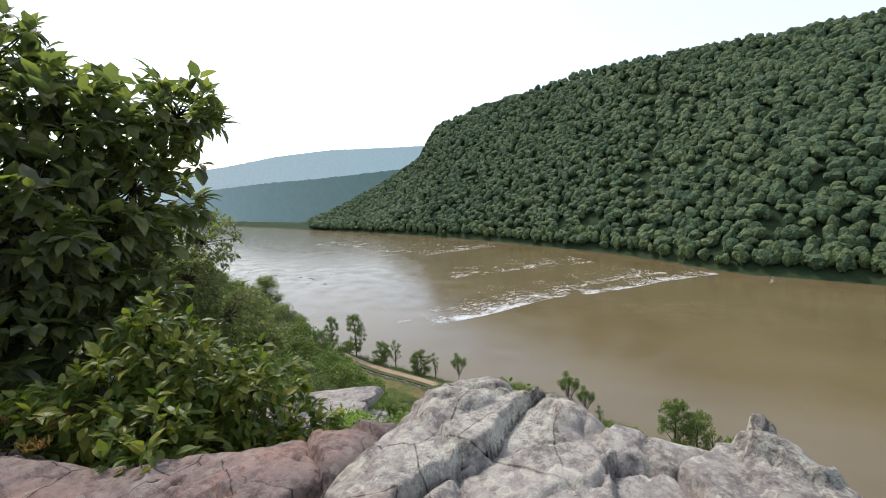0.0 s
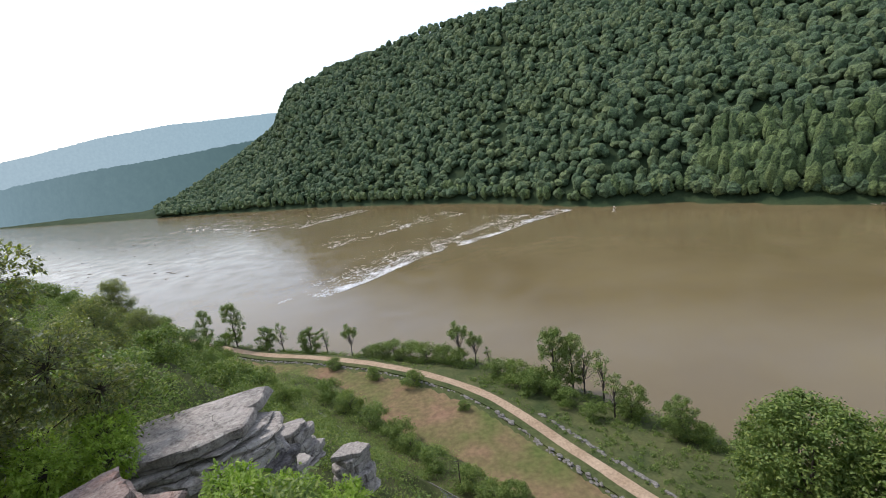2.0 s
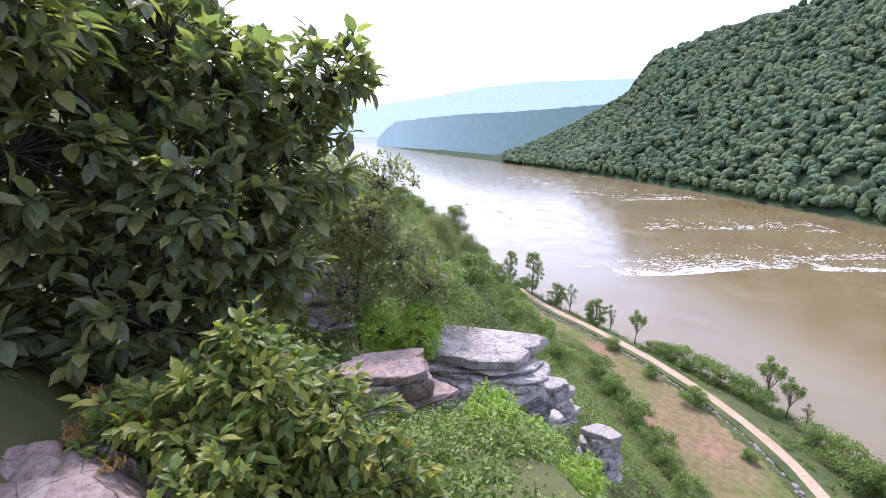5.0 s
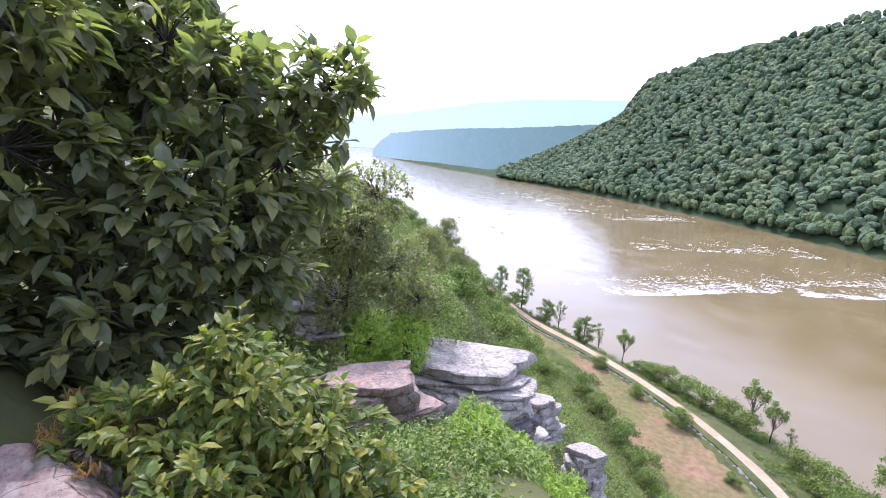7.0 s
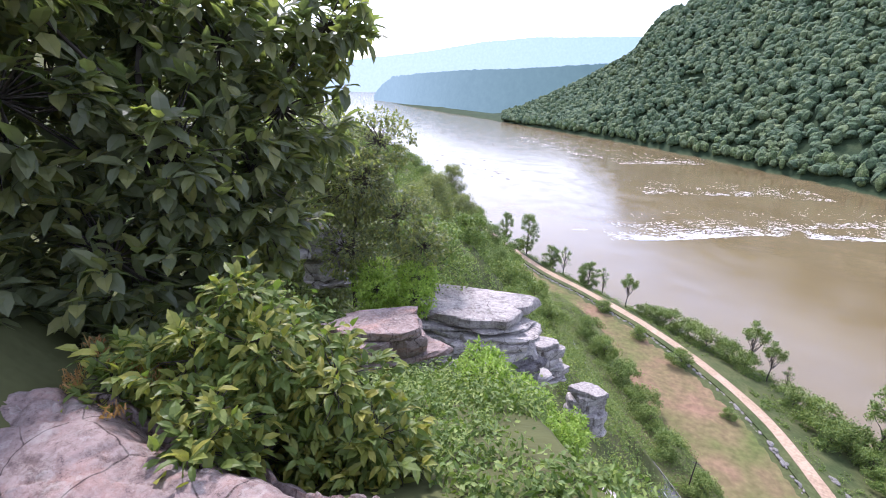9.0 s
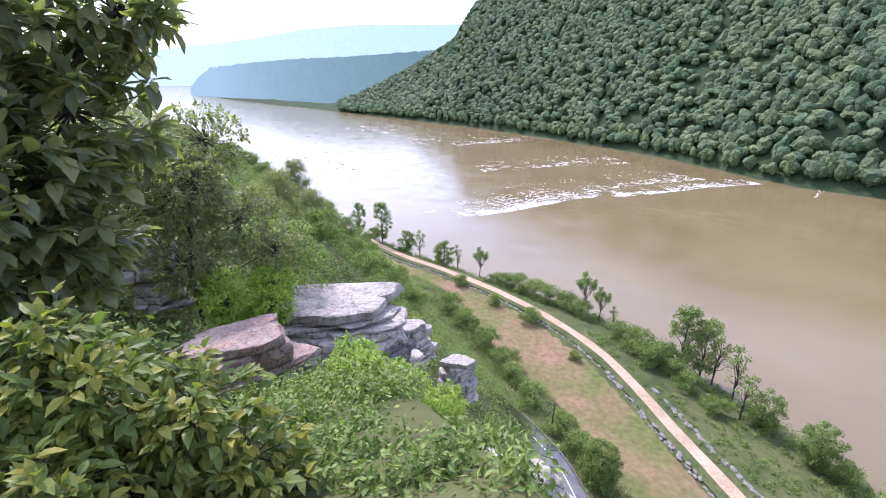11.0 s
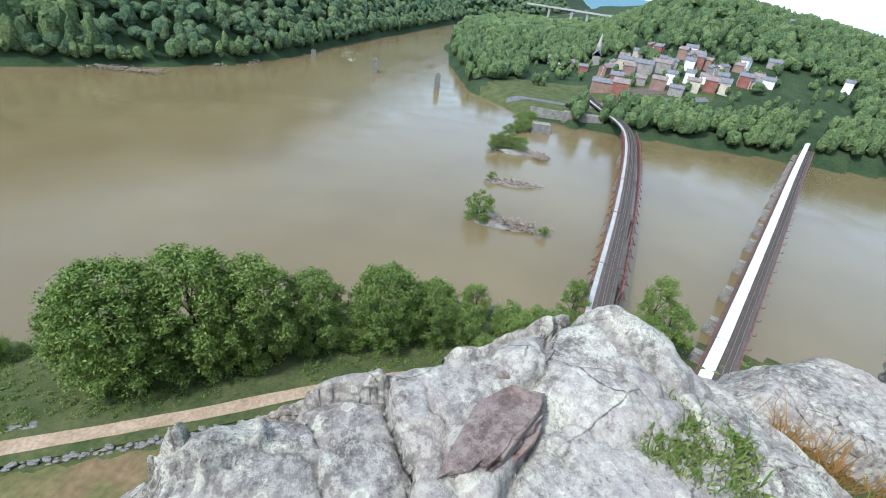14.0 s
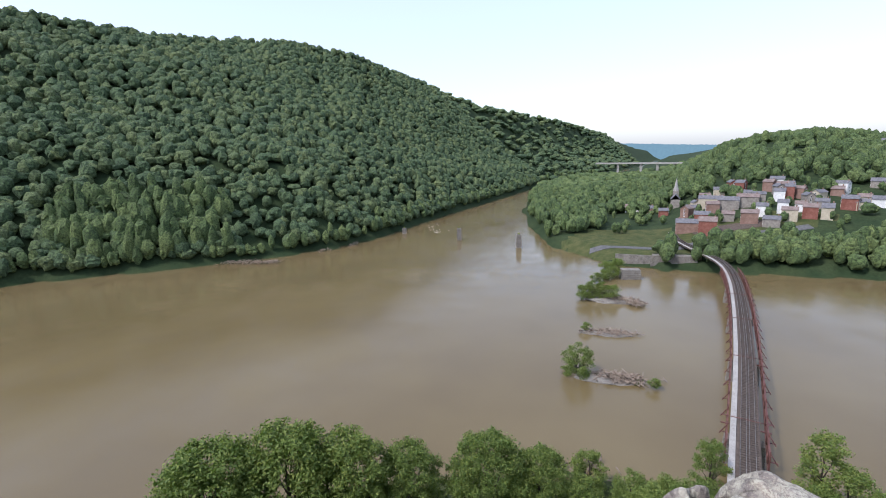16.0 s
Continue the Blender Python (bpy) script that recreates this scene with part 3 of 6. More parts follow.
x, y = scatter(-85, 28, 440, 1400, 7.9, 21)
yaw = np.degrees(np.arctan2(-x, y))
tab = np.array(RIDGE)
d = signed(x, y, FAR_BANK, [(4000, 4500), (-3400, 4800)])
rc = np.interp(yaw, tab[:, 0], tab[:, 1])
rng = np.random.RandomState(5)
gap = np.abs((x - 175) * 0.85 - (y - 800) * 0.25 + mound(x, y, 3, 60) * 6) < 4
crag = (yaw > 6) & (yaw < 13.5) & (d > 60) & (np.hypot(x, y) < rc - 120) & (mound(x, y, 17, 55) > 0.75)
keep = (d > 4) & (np.hypot(x, y) < rc + 80) & ~gap & ~crag
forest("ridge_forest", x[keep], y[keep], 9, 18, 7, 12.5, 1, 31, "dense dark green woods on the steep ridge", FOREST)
x, y = scatter(-99, -72, 1280, 2900, 24, 22)
d = signed(x, y, FAR_BANK, [(4000, 4500), (-3400, 4800)])
forest("upriver_forest", x[d > 4], y[d > 4], 12, 20, 15, 22, 2, 33, "hazy woods above the upriver bank", FOREST)
# the fringe of paler trees at the water's edge
line = smooth_line(FAR_BANK[2:-2], 6.0)
rng = np.random.RandomState(8)
x = line[:, 0] + rng.normal(0, 3, len(line))
y = line[:, 1] + rng.normal(0, 3, len(line)) + 7
d = signed(x, y, FAR_BANK, [(4000, 4500), (-3400, 4800)])
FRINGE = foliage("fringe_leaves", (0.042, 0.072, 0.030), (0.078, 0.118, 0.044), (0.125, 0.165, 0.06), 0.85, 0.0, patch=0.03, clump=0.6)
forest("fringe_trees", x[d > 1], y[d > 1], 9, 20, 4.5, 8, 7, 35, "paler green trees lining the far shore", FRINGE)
x, y = scatter(-58, -27, 420, 640, 7.5, 44)
d = signed(x, y, FAR_BANK, [(4000, 4500), (-3400, 4800)])
keep = (d > 5) & (d < 60) & (np.hypot(x - 330, y - 390) < 75)
forest("shore_grove", x[keep], y[keep], 18, 32, 7, 11, 6, 36, "tall bright green grove on the far shore", FRINGE)

x, y = scatter(-162, -84, 395, 1000, 11.3, 24)
d = signed(x, y, POINT_BANK, [(4500, -1700)])
r, yaw = np.hypot(x, y), np.degrees(np.arctan2(-x, y))
built = inside(x, y, CLEARING) | ((yaw < -93) & (yaw > -124) & (r > 455) & (r < 640) & (np.abs(mound(x, y, 40, 40)) < 0.95))
keep = (d > 5) & ~built & ~((np.abs(yaw + 99.9) < 1.6) & (r > 590) & (r < 670))
forest("town_hill_woods", x[keep], y[keep], 11, 20, 6, 10.5, 5, 37, "green woods round and above the town", FRINGE)
line = smooth_line(POINT_BANK[10:14], 3.5)
rng = np.random.RandomState(9)
line = np.concatenate([line, line, line])
x, y = line[:, 0] + rng.uniform(6, 42, len(line)), line[:, 1] + rng.normal(0, 3, len(line))
keep = (y < -112) & (y > -400) & ~((np.abs(y + 255 + (x - 410) * 0.7) < 9))
forest("waterfront_trees", x[keep], y[keep], 12, 21, 5, 8, 6, 42, "full green trees along the town's waterfront", FRINGE)
x, y = scatter(-128, -93, 500, 680, 21, 27)
forest("town_trees", x, y, 7, 12, 3.5, 5.5, 6, 43, "garden trees between the houses", FRINGE)
x, y = scatter(-150, -85, 1000, 1500, 19, 26)
d = signed(x, y, POINT_BANK, [(4500, -1700)])
forest("plateau_woods", x[d > 4], y[d > 4], 11, 19, 12, 18, 2, 39, "woods on the plateau behind the town", FRINGE)
x, y = scatter(-150, -125, 380, 620, 8, 25)
keep = inside(x, y, ISLAND)
forest("island_woods", x[keep], y[keep], 12, 20, 6, 9, 8, 38, "wooded low island in the river", FRINGE)


def tube(pts, radii, sides=6):
    pts = np.asarray(pts, float)
    d = np.gradient(pts, axis=0)
    d /= np.linalg.norm(d, axis=1)[:, None] + 1e-9
    ref = np.where(np.abs(d[:, 2:3]) > 0.9, [[1.0, 0, 0]], [[0, 0, 1.0]])
    s = np.cross(d, ref)
    s /= np.linalg.norm(s, axis=1)[:, None]
    t = np.cross(d, s)
    a = np.linspace(0, 2 * np.pi, sides, endpoint=False)
    ring = np.cos(a)[None, :, None] * s[:, None] + np.sin(a)[None, :, None] * t[:, None]
    v = pts[:, None] + ring * np.asarray(radii, float)[:, None, None]
    n = len(pts)
    i, j = np.meshgrid(np.arange(n - 1), np.arange(sides), indexing="ij")
    j2 = (j + 1) % sides
    f = np.stack([i * sides + j, i * sides + j2, (i + 1) * sides + j2, (i + 1) * sides + j], -1).reshape(-1, 4)
    return v.reshape(-1, 3), f


def join(parts):
    vs, fs, o = [], [], 0
    for v, f in parts:
        vs.append(v)
        fs.append(np.asarray(f) + o)
        o += len(v)
    return np.concatenate(vs), np.concatenate(fs)


def limbs(ends, base_h, top, r0, rng, sides=6):
    """A bent trunk and a limb to each end point."""
    n = 7
    t = np.linspace(0, 1, n)
    sway = rng.normal(0, 0.035 * top, (n, 2)) * t[:, None]
    trunk = np.column_stack([sway, t * top - 0.3])
    parts = [tube(trunk, r0 * (1 - 0.8 * t), sides)]
    for e in ends:
        k = np.clip((e[2] * rng.uniform(0.45, 0.75)) / top, base_h, 0.92)
        b = np.array([np.interp(k, t, trunk[:, c]) for c in range(3)])
        m = (b + e) / 2 + rng.normal(0, 0.06, 3) * np.linalg.norm(e - b)
        w = r0 * (1 - 0.8 * k) * 0.55
        parts.append(tube([b, m, e], [w, w * 0.6, w * 0.2], max(sides - 2, 3)))
    return join(parts)


def leaf_cards(centres, radii, per, leaf, rng, flat=0.8, loose=0.42):
    """Small four-cornered leaves in loose sprays, thinning out from each spray's heart and drawn out upwards and sideways at random."""
    n = len(centres)
    axis = rng.normal(0, 1, (n, 3)) * [1, 1, 0.8] + [0, 0, 0.5]
    axis /= np.linalg.norm(axis, axis=1)[:, None]
    d = rng.normal(0, loose, (n, per, 3))
    d += axis[:, None] * rng.uniform(-1.0, 1.1, (n, per))[..., None] * rng.uniform(0.2, 0.9, (n, 1, 1))
    d /= np.maximum(np.linalg.norm(d, axis=2)[..., None], 1.05) / 1.05
    p = centres[:, None] + d * radii[:, None, None] * [1, 1, flat]
    p = p.reshape(-1, 3)
    m = len(p)
    nrm = d.reshape(-1, 3) * 0.6 + rng.normal(0, 0.6, (m, 3)) + [0, 0, 0.6]
    nrm /= np.linalg.norm(nrm, axis=1)[:, None]
    s = np.cross(nrm, rng.normal(0, 1, (m, 3)))
    s /= np.linalg.norm(s, axis=1)[:, None]
    t = np.cross(nrm, s)
    ln, wd = leaf * rng.uniform(0.5, 1.25, m)[:, None], leaf * rng.uniform(0.3, 0.55, m)[:, None]
    bend = nrm * ln * 0.25
    v = np.stack([p - s * ln, p + t * wd - bend * 0, p + s * ln - bend, p - t * wd], 1)
    return v.reshape(-1, 3), np.arange(m * 4).reshape(-1, 4)


def clump_centres(rng, n, h, w, low, top_heavy=0.0):
    a, u = rng.uniform(0, 6.283, n), rng.uniform(0, 1, n)
    z = low + (1 - low) * u
    prof = np.sin(np.pi * np.clip(0.12 + 0.80 * u - top_heavy * (1 - u) * 0.2, 0.05, 1)) ** 0.7
    r = w * prof * np.sqrt(rng.uniform(0.1, 1.25, n))
    return np.stack([np.cos(a) * r, np.sin(a) * r, z * h], 1)


def tree_kind(name, label, h, w, n, per, leaf, low, mat, seed, trunk_r, clump=0.26, category="tree", group=""):
    rng = np.random.RandomState(seed)
    c = clump_centres(rng, n, h * 0.95, w, low)
    root = thing(name, Matrix.Identity(4), label, category, group)
    v, f = limbs(c[:: max(1, n // 14)], low * 0.6, h * 0.85, trunk_r, rng)
    mesh_object("trunk", v, f, BARK, root, smooth=True)
    v, f = leaf_cards(c, rng.uniform(0.7, 1.25, n) * clump * w * 1.6, per, leaf, rng)
    mesh_object("crown", v, f, mat, root)
    return root


def spot(x, y, turn=0.0, size=1.0, z=None):
    return pose(x, y, (zat(x, y) if z is None else z) - 0.1, 0, 0, turn) @ Matrix.Diagonal((size, size, size, 1))


def plant(kinds, places, rng):
    """Copies of tree kinds at (x, y, height factor) places; the first of each kind takes its own place."""
    used = set()
    for k, x, y, s in places:
        m = spot(x, y, rng.uniform(0, 360), s)
        kind = kinds[k]
        if k in used:
            ob = copy_thing(kind, m)
            ob.matrix_basis = m
        else:
            kind.matrix_basis = m
            used.add(k)


rng = np.random.RandomState(77)
KINDS = {
    "tall": tree_kind("bank_tree", "slender green tree on the river bank", 11, 2.2, 80, 75, 0.17, 0.16, BANK_LEAF, 1, 0.2, 0.2, group="trees on the near bank"),
    "round": tree_kind("bank_tree", "round leafy green tree on the river bank", 8, 2.7, 90, 80, 0.17, 0.08, BANK_LEAF, 2, 0.2, 0.17, group="trees on the near bank"),
    "lolly": tree_kind("bank_tree", "small tree with a bare trunk and tufted crown", 8, 1.7, 22, 70, 0.17, 0.66, BANK_LEAF, 3, 0.13, group="trees on the near bank"),
    "big": tree_kind("bank_tree", "large spreading leafy tree beside the towpath", 17, 6.0, 300, 80, 0.25, 0.05, BANK_LEAF, 4, 0.4, 0.11, group="trees on the near bank"),
    "bush": tree_kind("bush", "dense green bush on the river bank", 4, 2.4, 40, 80, 0.18, 0.1, BANK_LEAF, 5, 0.1, category="bush", group="bushes on the near bank"),
    "thin": tree_kind("bank_tree", "thin half-bare tree at the water's edge", 9, 1.6, 22, 40, 0.17, 0.3, BANK_LEAF, 6, 0.16, group="trees on the near bank"),
    "dark": tree_kind("hillside_tree", "dark green tree on the wooded slope", 11, 4.0, 120, 120, 0.18, 0.12, DARK_LEAF, 7, 0.25, 0.2, group="trees on the slope"),
    "lime": tree_kind("hillside_tree", "bright green tree on the wooded slope", 10, 4.2, 140, 130, 0.15, 0.06, BANK_LEAF, 8, 0.22, 0.2, group="trees on the slope"),
}
PLACES = [("tall", -101, 229, 2.21), ("tall", -120, 240, 1.78), ("round", -84, 222, 1.66), ("thin", -75, 218, 1.80), ("round", -60, 212, 1.75), ("thin", -52, 209, 1.52), ("lolly", -39, 201, 2.00),
          ("bush", -25, 194, 1.76), ("bush", -19, 191, 2.08), ("bush", -12, 188, 2.08), ("bush", -5, 184, 2.08), ("bush", 2, 181, 1.92), ("bush", -30, 196, 1.44), ("bush", 8, 176, 1.76),
          ("lolly", 9, 181, 2.30), ("lolly", 15, 175, 1.90), ("thin", 20, 172, 1.04), ("bush", 22, 162, 1.76), ("bush", 27, 155, 2.08), ("bush", 33, 150, 1.92), ("bush", 30, 146, 1.92), ("bush", 38, 141, 1.60),
          ("tall", 40, 149, 2.21), ("tall", 46, 147, 1.99), ("thin", 49, 144, 2.09), ("thin", 53, 137, 2.09), ("bush", 40, 135, 1.44), ("round", 57, 125, 1.57), ("thin", 52, 126, 1.71), ("round", 66, 113, 1.66), ("bush", 70, 109, 1.44),
          ("bush", 45, 126, 1.28), ("bush", -110, 236, 1.60),
          ("big", 69, 74, 1.96), ("big", 78, 61, 2.00), ("big", 84, 50, 1.76), ("big", 73, 86, 1.41), ("big", 92, 38, 1.41), ("big", 98, 20, 1.52), ("big", 103, 8, 1.21), ("round", 94, 27, 1.75), ("round", 104, -2, 1.75),
          ("round", 119, -4, 1.66), ("round", 112, -14, 1.57), ("round", 104, -18, 1.75), ("tall", 122, -34, 1.78), ("round", 112, -28, 1.75), ("round", 118, -62, 2.36), ("tall", 121, -58, 2.31), ("round", 112, -55, 1.93), ("bush", 110, -40, 1.60), ("bush", 121, -24, 1.60), ("bush", 98, -8, 1.76), ("bush", 107, 14, 1.92),
          ("big", 12, 88, 0.73), ("bush", 8, 95, 1.60), ("bush", 20, 80, 1.28), ("bush", 3, 102, 1.44), ("bush", -6, 110, 1.60), ("bush", -16, 128, 1.76), ("bush", -24, 137, 1.92), ("bush", -33, 148, 1.92), ("bush", -42, 158, 1.92), ("bush", -12, 120, 1.44),
          ("bush", -45, 186, 1.28), ("bush", -27, 172, 1.20), ("bush", -11, 161, 1.52), ("bush", 6, 140, 0.80), ("bush", 28, 66, 1.12)]
plant(KINDS, PLACES, rng)
# the wooded slope beside the outlook
SLOPE = [("lime", -19.5, 24, 0.95), ("lime", -27, 36, 1.0), ("dark", -40, 44, 1.0), ("dark", -48, 60, 1.15), ("dark", -34, 30, 0.9), ("dark", -16.5, 13.5, 0.85), ("dark", -25, 17, 1.0), ("dark", -55, 75, 1.1), ("dark", -62, 98, 1.0), ("lime", -52, 100, 0.8), ("dark", -80, 120, 1.0),
         ("dark", -95, 160, 1.1), ("lime", -70, 130, 0.8), ("dark", -42, 22, 1.2), ("dark", -60, 45, 1.2)]
plant(KINDS, SLOPE, rng)
x, y = scatter(6, 42, 62, 185, 15.5, 63)
u = signed(x, y, CANAL_FOOT, [(-3500, -1500), (-3500, 1050)])
for k, (px, py) in enumerate(zip(x[u > 12], y[u > 12])):
    size = rng.uniform(1.1, 1.9)
    m = spot(px, py, rng.uniform(0, 360), size)
    if line_distance(np.array([px]), np.array([py]), ROAD_LINE)[0] > 8:
        copy_thing(KINDS["bush"], m).matrix_basis = m


def scrub(name, x, y, r0, r1, per, leaf, seed, label, mat, lift=0.4):
    """Low cover over the slopes: leaves heaped over many small centres."""
    rng = np.random.RandomState(seed)
    rad = rng.uniform(r0, r1, len(x))
    z = height(x, y) + rad * lift
    v, f = leaf_cards(np.stack([x, y, z], 1), rad, per, leaf, rng, 0.75)
    return tagged(mesh_object(name, v, f, mat), label, "scrub", kind="stuff")


x, y = scatter(-12, 45, 50, 225, 3.0, 51)
u = signed(x, y, CANAL_FOOT, [(-3500, -1500), (-3500, 1050)])
rd = line_distance(x, y, ROAD_LINE)
keep = (u > -1) & ((rd > 5.5) | (y > 90))
scrub("hillside_scrub", x[keep], y[keep], 1.6, 3.4, 110, 0.26, 52, "thick green scrub over the lower slope", BANK_LEAF)
x, y = scatter(-5, 70, 8, 55, 1.25, 53)
keep = (np.hypot(x + 14, y - 24.5) > 6.2)
scrub("slope_scrub", x[keep], y[keep], 0.5, 1.15, 105, 0.115, 54, "low green scrub among the ledges", BANK_LEAF)
x, y = scatter(-60, 62, 2.0, 8.5, 0.36, 55)
keep = (0.8 * x + 0.6 * y > -0.8) & (np.hypot(x + 0.7, y - 4.0) > 1.05) & ((y > 1.6) | (x > 2.6))
low = (np.hypot(x, y) < 4.6) & (x < 1.2) & (x > -2.6)
small = keep & low
keep &= ~low
scrub("edge_scrub", x[keep], y[keep], 0.22, 0.5, 135, 0.042, 56, "small-leaved green cover below the cliff edge", BANK_LEAF)
scrub("edge_cover", x[small], y[small], 0.16, 0.36, 190, 0.036, 59, "low leafy cover on the first ledges", BANK_LEAF, 0.1)
x, y = scatter(-168, -95, 4.5, 45, 1.9, 57)
keep = (0.8 * x + 0.6 * y > 0.3) | (y < -6.5)
scrub("side_scrub", x[keep], y[keep], 0.4, 1.1, 90, 0.09, 58, "green scrub below the cliff beside the slab", BANK_LEAF)
# undergrowth along the bank between towpath and water
line = np.concatenate([smooth_line(NEAR_BANK[4:16], 1.6)] * 2)
rng = np.random.RandomState(61)
x, y = line[:, 0] - rng.uniform(-1, 9, len(line)), line[:, 1] - rng.uniform(-1, 9, len(line))
keep = line_distance(x, y, PATH_LINE) > 4
scrub("bank_undergrowth", x[keep], y[keep], 0.9, 2.4, 60, 0.28, 62, "weedy undergrowth along the water's edge", BANK_LEAF)


x, y = scatter(-100, 40, 60, 270, 2.1, 64)
d, dp = signed(x, y, NEAR_BANK, [(-3500, -1500), (-3500, 1250)]), line_distance(x, y, PATH_LINE)
keep = (d > 0.5) & (dp > 3.4) & (signed(x, y, PATH_LINE, [(-400, -80), (-400, 292)]) < 0) & (y > -30) & (mound(x, y, 65, 14) > -0.35)
scrub("bank_weeds", x[keep], y[keep], 0.5, 1.6, 45, 0.27, 66, "shaggy weeds and saplings beside the towpath", BANK_LEAF, 0.2)


# ---- rocks of the outlook ----
def vnoise(p, scale, seed):
    """Three-dimensional smooth noise from crossed planes."""
    return (soft_noise(p[:, 0] + 0.37 * p[:, 2], p[:, 1] - 0.53 * p[:, 2], scale, seed) + soft_noise(p[:, 1] + 0.41 * p[:, 0], p[:, 2] + 0.29 * p[:, 1], scale, seed + 7)) * 0.7


def joint_blocks(x, y, seed, size, box, stretch=1.7, turn=0.5):
    """Angular blocks between joints: for each place its block's tilt and step, and the distance to the nearest joint."""
    rng = np.random.RandomState(seed)
    c, t = math.cos(turn), math.sin(turn)
    wx, wy = x + 0.14 * size * mound(x, y, seed, size * 0.6), y + 0.14 * size * mound(x, y, seed + 1, size * 0.6)
    u, v = (wx * c + wy * t) / stretch, -wx * t + wy * c
    ex = (abs(box[1] - box[0]) + abs(box[3] - box[2]))
    n = int((2 * ex) ** 2 / stretch / size ** 2 / 2)
    mx, my = (box[0] + box[1]) / 2, (box[2] + box[3]) / 2
    pu, pv = (mx * c + my * t) / stretch, -mx * t + my * c
    su, sv = pu + rng.uniform(-ex / stretch, ex / stretch, n), pv + rng.uniform(-ex, ex, n)
    near = (np.abs(su - pu) < ex * 0.62 / stretch) & (np.abs(sv - pv) < ex * 0.62)
    su, sv = su[near], sv[near]
    f1, f2, who = np.full(x.shape, 1e9), np.full(x.shape, 1e9), np.zeros(x.shape, int)
    for k in range(len(su)):
        d = np.hypot(u - su[k], v - sv[k])
        closer = d < f1
        f2 = np.where(closer, f1, np.minimum(f2, d))
        f1, who = np.where(closer, d, f1), np.where(closer, k, who)
    tilt, lift = rng.normal(0, 0.10, (len(su), 2)), rng.normal(0, 1.0, len(su))
    plane = tilt[who, 0] * (u - su[who]) * stretch + tilt[who, 1] * (v - sv[who])
    return plane, lift[who], (f2 - f1) * 0.5


def rock_sheet(name, poly, top, knobs, cell, seed, mat, label, size=0.55, drop=3.2, depth=2.6, margin=0.7):
    """A broad outcrop: tilted joint blocks with open cracks and bedding steps, a broken lip and steep sides."""
    p = np.array(poly)
    x0, x1, y0, y1 = p[:, 0].min() - margin, p[:, 0].max() + margin, p[:, 1].min() - margin, p[:, 1].max() + margin
    gx, gy = np.arange(x0, x1, cell), np.arange(y0, y1, cell)
    xx, yy = np.meshgrid(gx, gy, indexing="ij")
    x, y = xx.ravel(), yy.ravel()
    box = (x0, x1, y0, y1)
    pl1, up1, g1 = joint_blocks(x, y, seed + 5, size, box)
    pl2, up2, g2 = joint_blocks(x, y, seed + 9, size * 0.36, box, 1.4, 1.1)
    some = np.clip(0.5 + 1.2 * mound(x, y, seed + 21, 0.8), 0, 1)
    d = line_distance(x, y, poly, True)
    d = np.where(inside(x, y, list(poly)), d, -d)
    d = d + 0.04 * up1 + 0.02 * up2 + 0.05 * mound(x, y, seed, 0.5) + 0.012 * mound(x, y, seed + 3, 0.09)
    z = top(x, y) + 0.55 * pl1 + 0.018 * up1 + some * (0.6 * pl2 + 0.009 * up2) + 0.02 * mound(x, y, seed + 1, 0.7)
    z -= 0.010 * np.abs(mound(x, y, seed + 2, 0.12)) + 0.004 * np.abs(mound(x, y, seed + 17, 0.04))
    # bedding: thin risers where the beds crop out
    bed = z + 0.16 * x - 0.22 * y + 0.05 * mound(x, y, seed + 12, 0.8)
    lay = 0.07
    fr = bed / lay - np.floor(bed / lay)
    z += lay * (np.clip((fr - 0.88) / 0.12, 0, 1) - fr) * np.clip(0.3 + 0.9 * mound(x, y, seed + 13, 0.9), 0, 0.85)
    for kx, ky, kr, kh in knobs:
        q = np.hypot(x - kx, y - ky) + 0.05 * mound(x, y, seed + 4, 0.2) + 0.02 * up2
        z += kh * np.clip(1.25 - (q / kr) ** 2, 0, 1) ** 0.45
    # rounded block edges with a narrow open crack between them
    z -= 0.022 * np.exp(-g1 / 0.025) + 0.055 * np.exp(-(g1 / 0.009) ** 2) * np.clip(0.75 + mound(x, y, seed + 11, 0.7), 0, 1)
    z -= some * (0.008 * np.exp(-g2 / 0.012) + 0.020 * np.exp(-(g2 / 0.007) ** 2))
    z -= 0.08 * np.exp(-np.clip(d, 0, 9) / 0.06)
    fall = np.clip(-d, 0, 9)
    steps = np.floor(fall * 3.4 + 0.5 * up2) / 3.4
    z -= drop * (0.4 * fall + 0.6 * np.clip(steps, 0, 9))
    z = np.maximum(z, top(p[:, 0], p[:, 1]).min() - depth)
    nx, ny = len(gx), len(gy)
    i, j = np.meshgrid(np.arange(nx - 1), np.arange(ny - 1), indexing="ij")
    f = np.stack([i * ny + j, (i + 1) * ny + j, (i + 1) * ny + j + 1, i * ny + j + 1], -1).reshape(-1, 4)
    keep = (d.reshape(nx, ny) > -margin * 0.95)
    ok = keep[i, j] & keep[i + 1, j + 1] & keep[i + 1, j] & keep[i, j + 1]
    ob = mesh_object(name, np.stack([x, y, z], 1), f[ok.ravel()], mat, smooth=True)
    return tagged(ob, label, "rock")


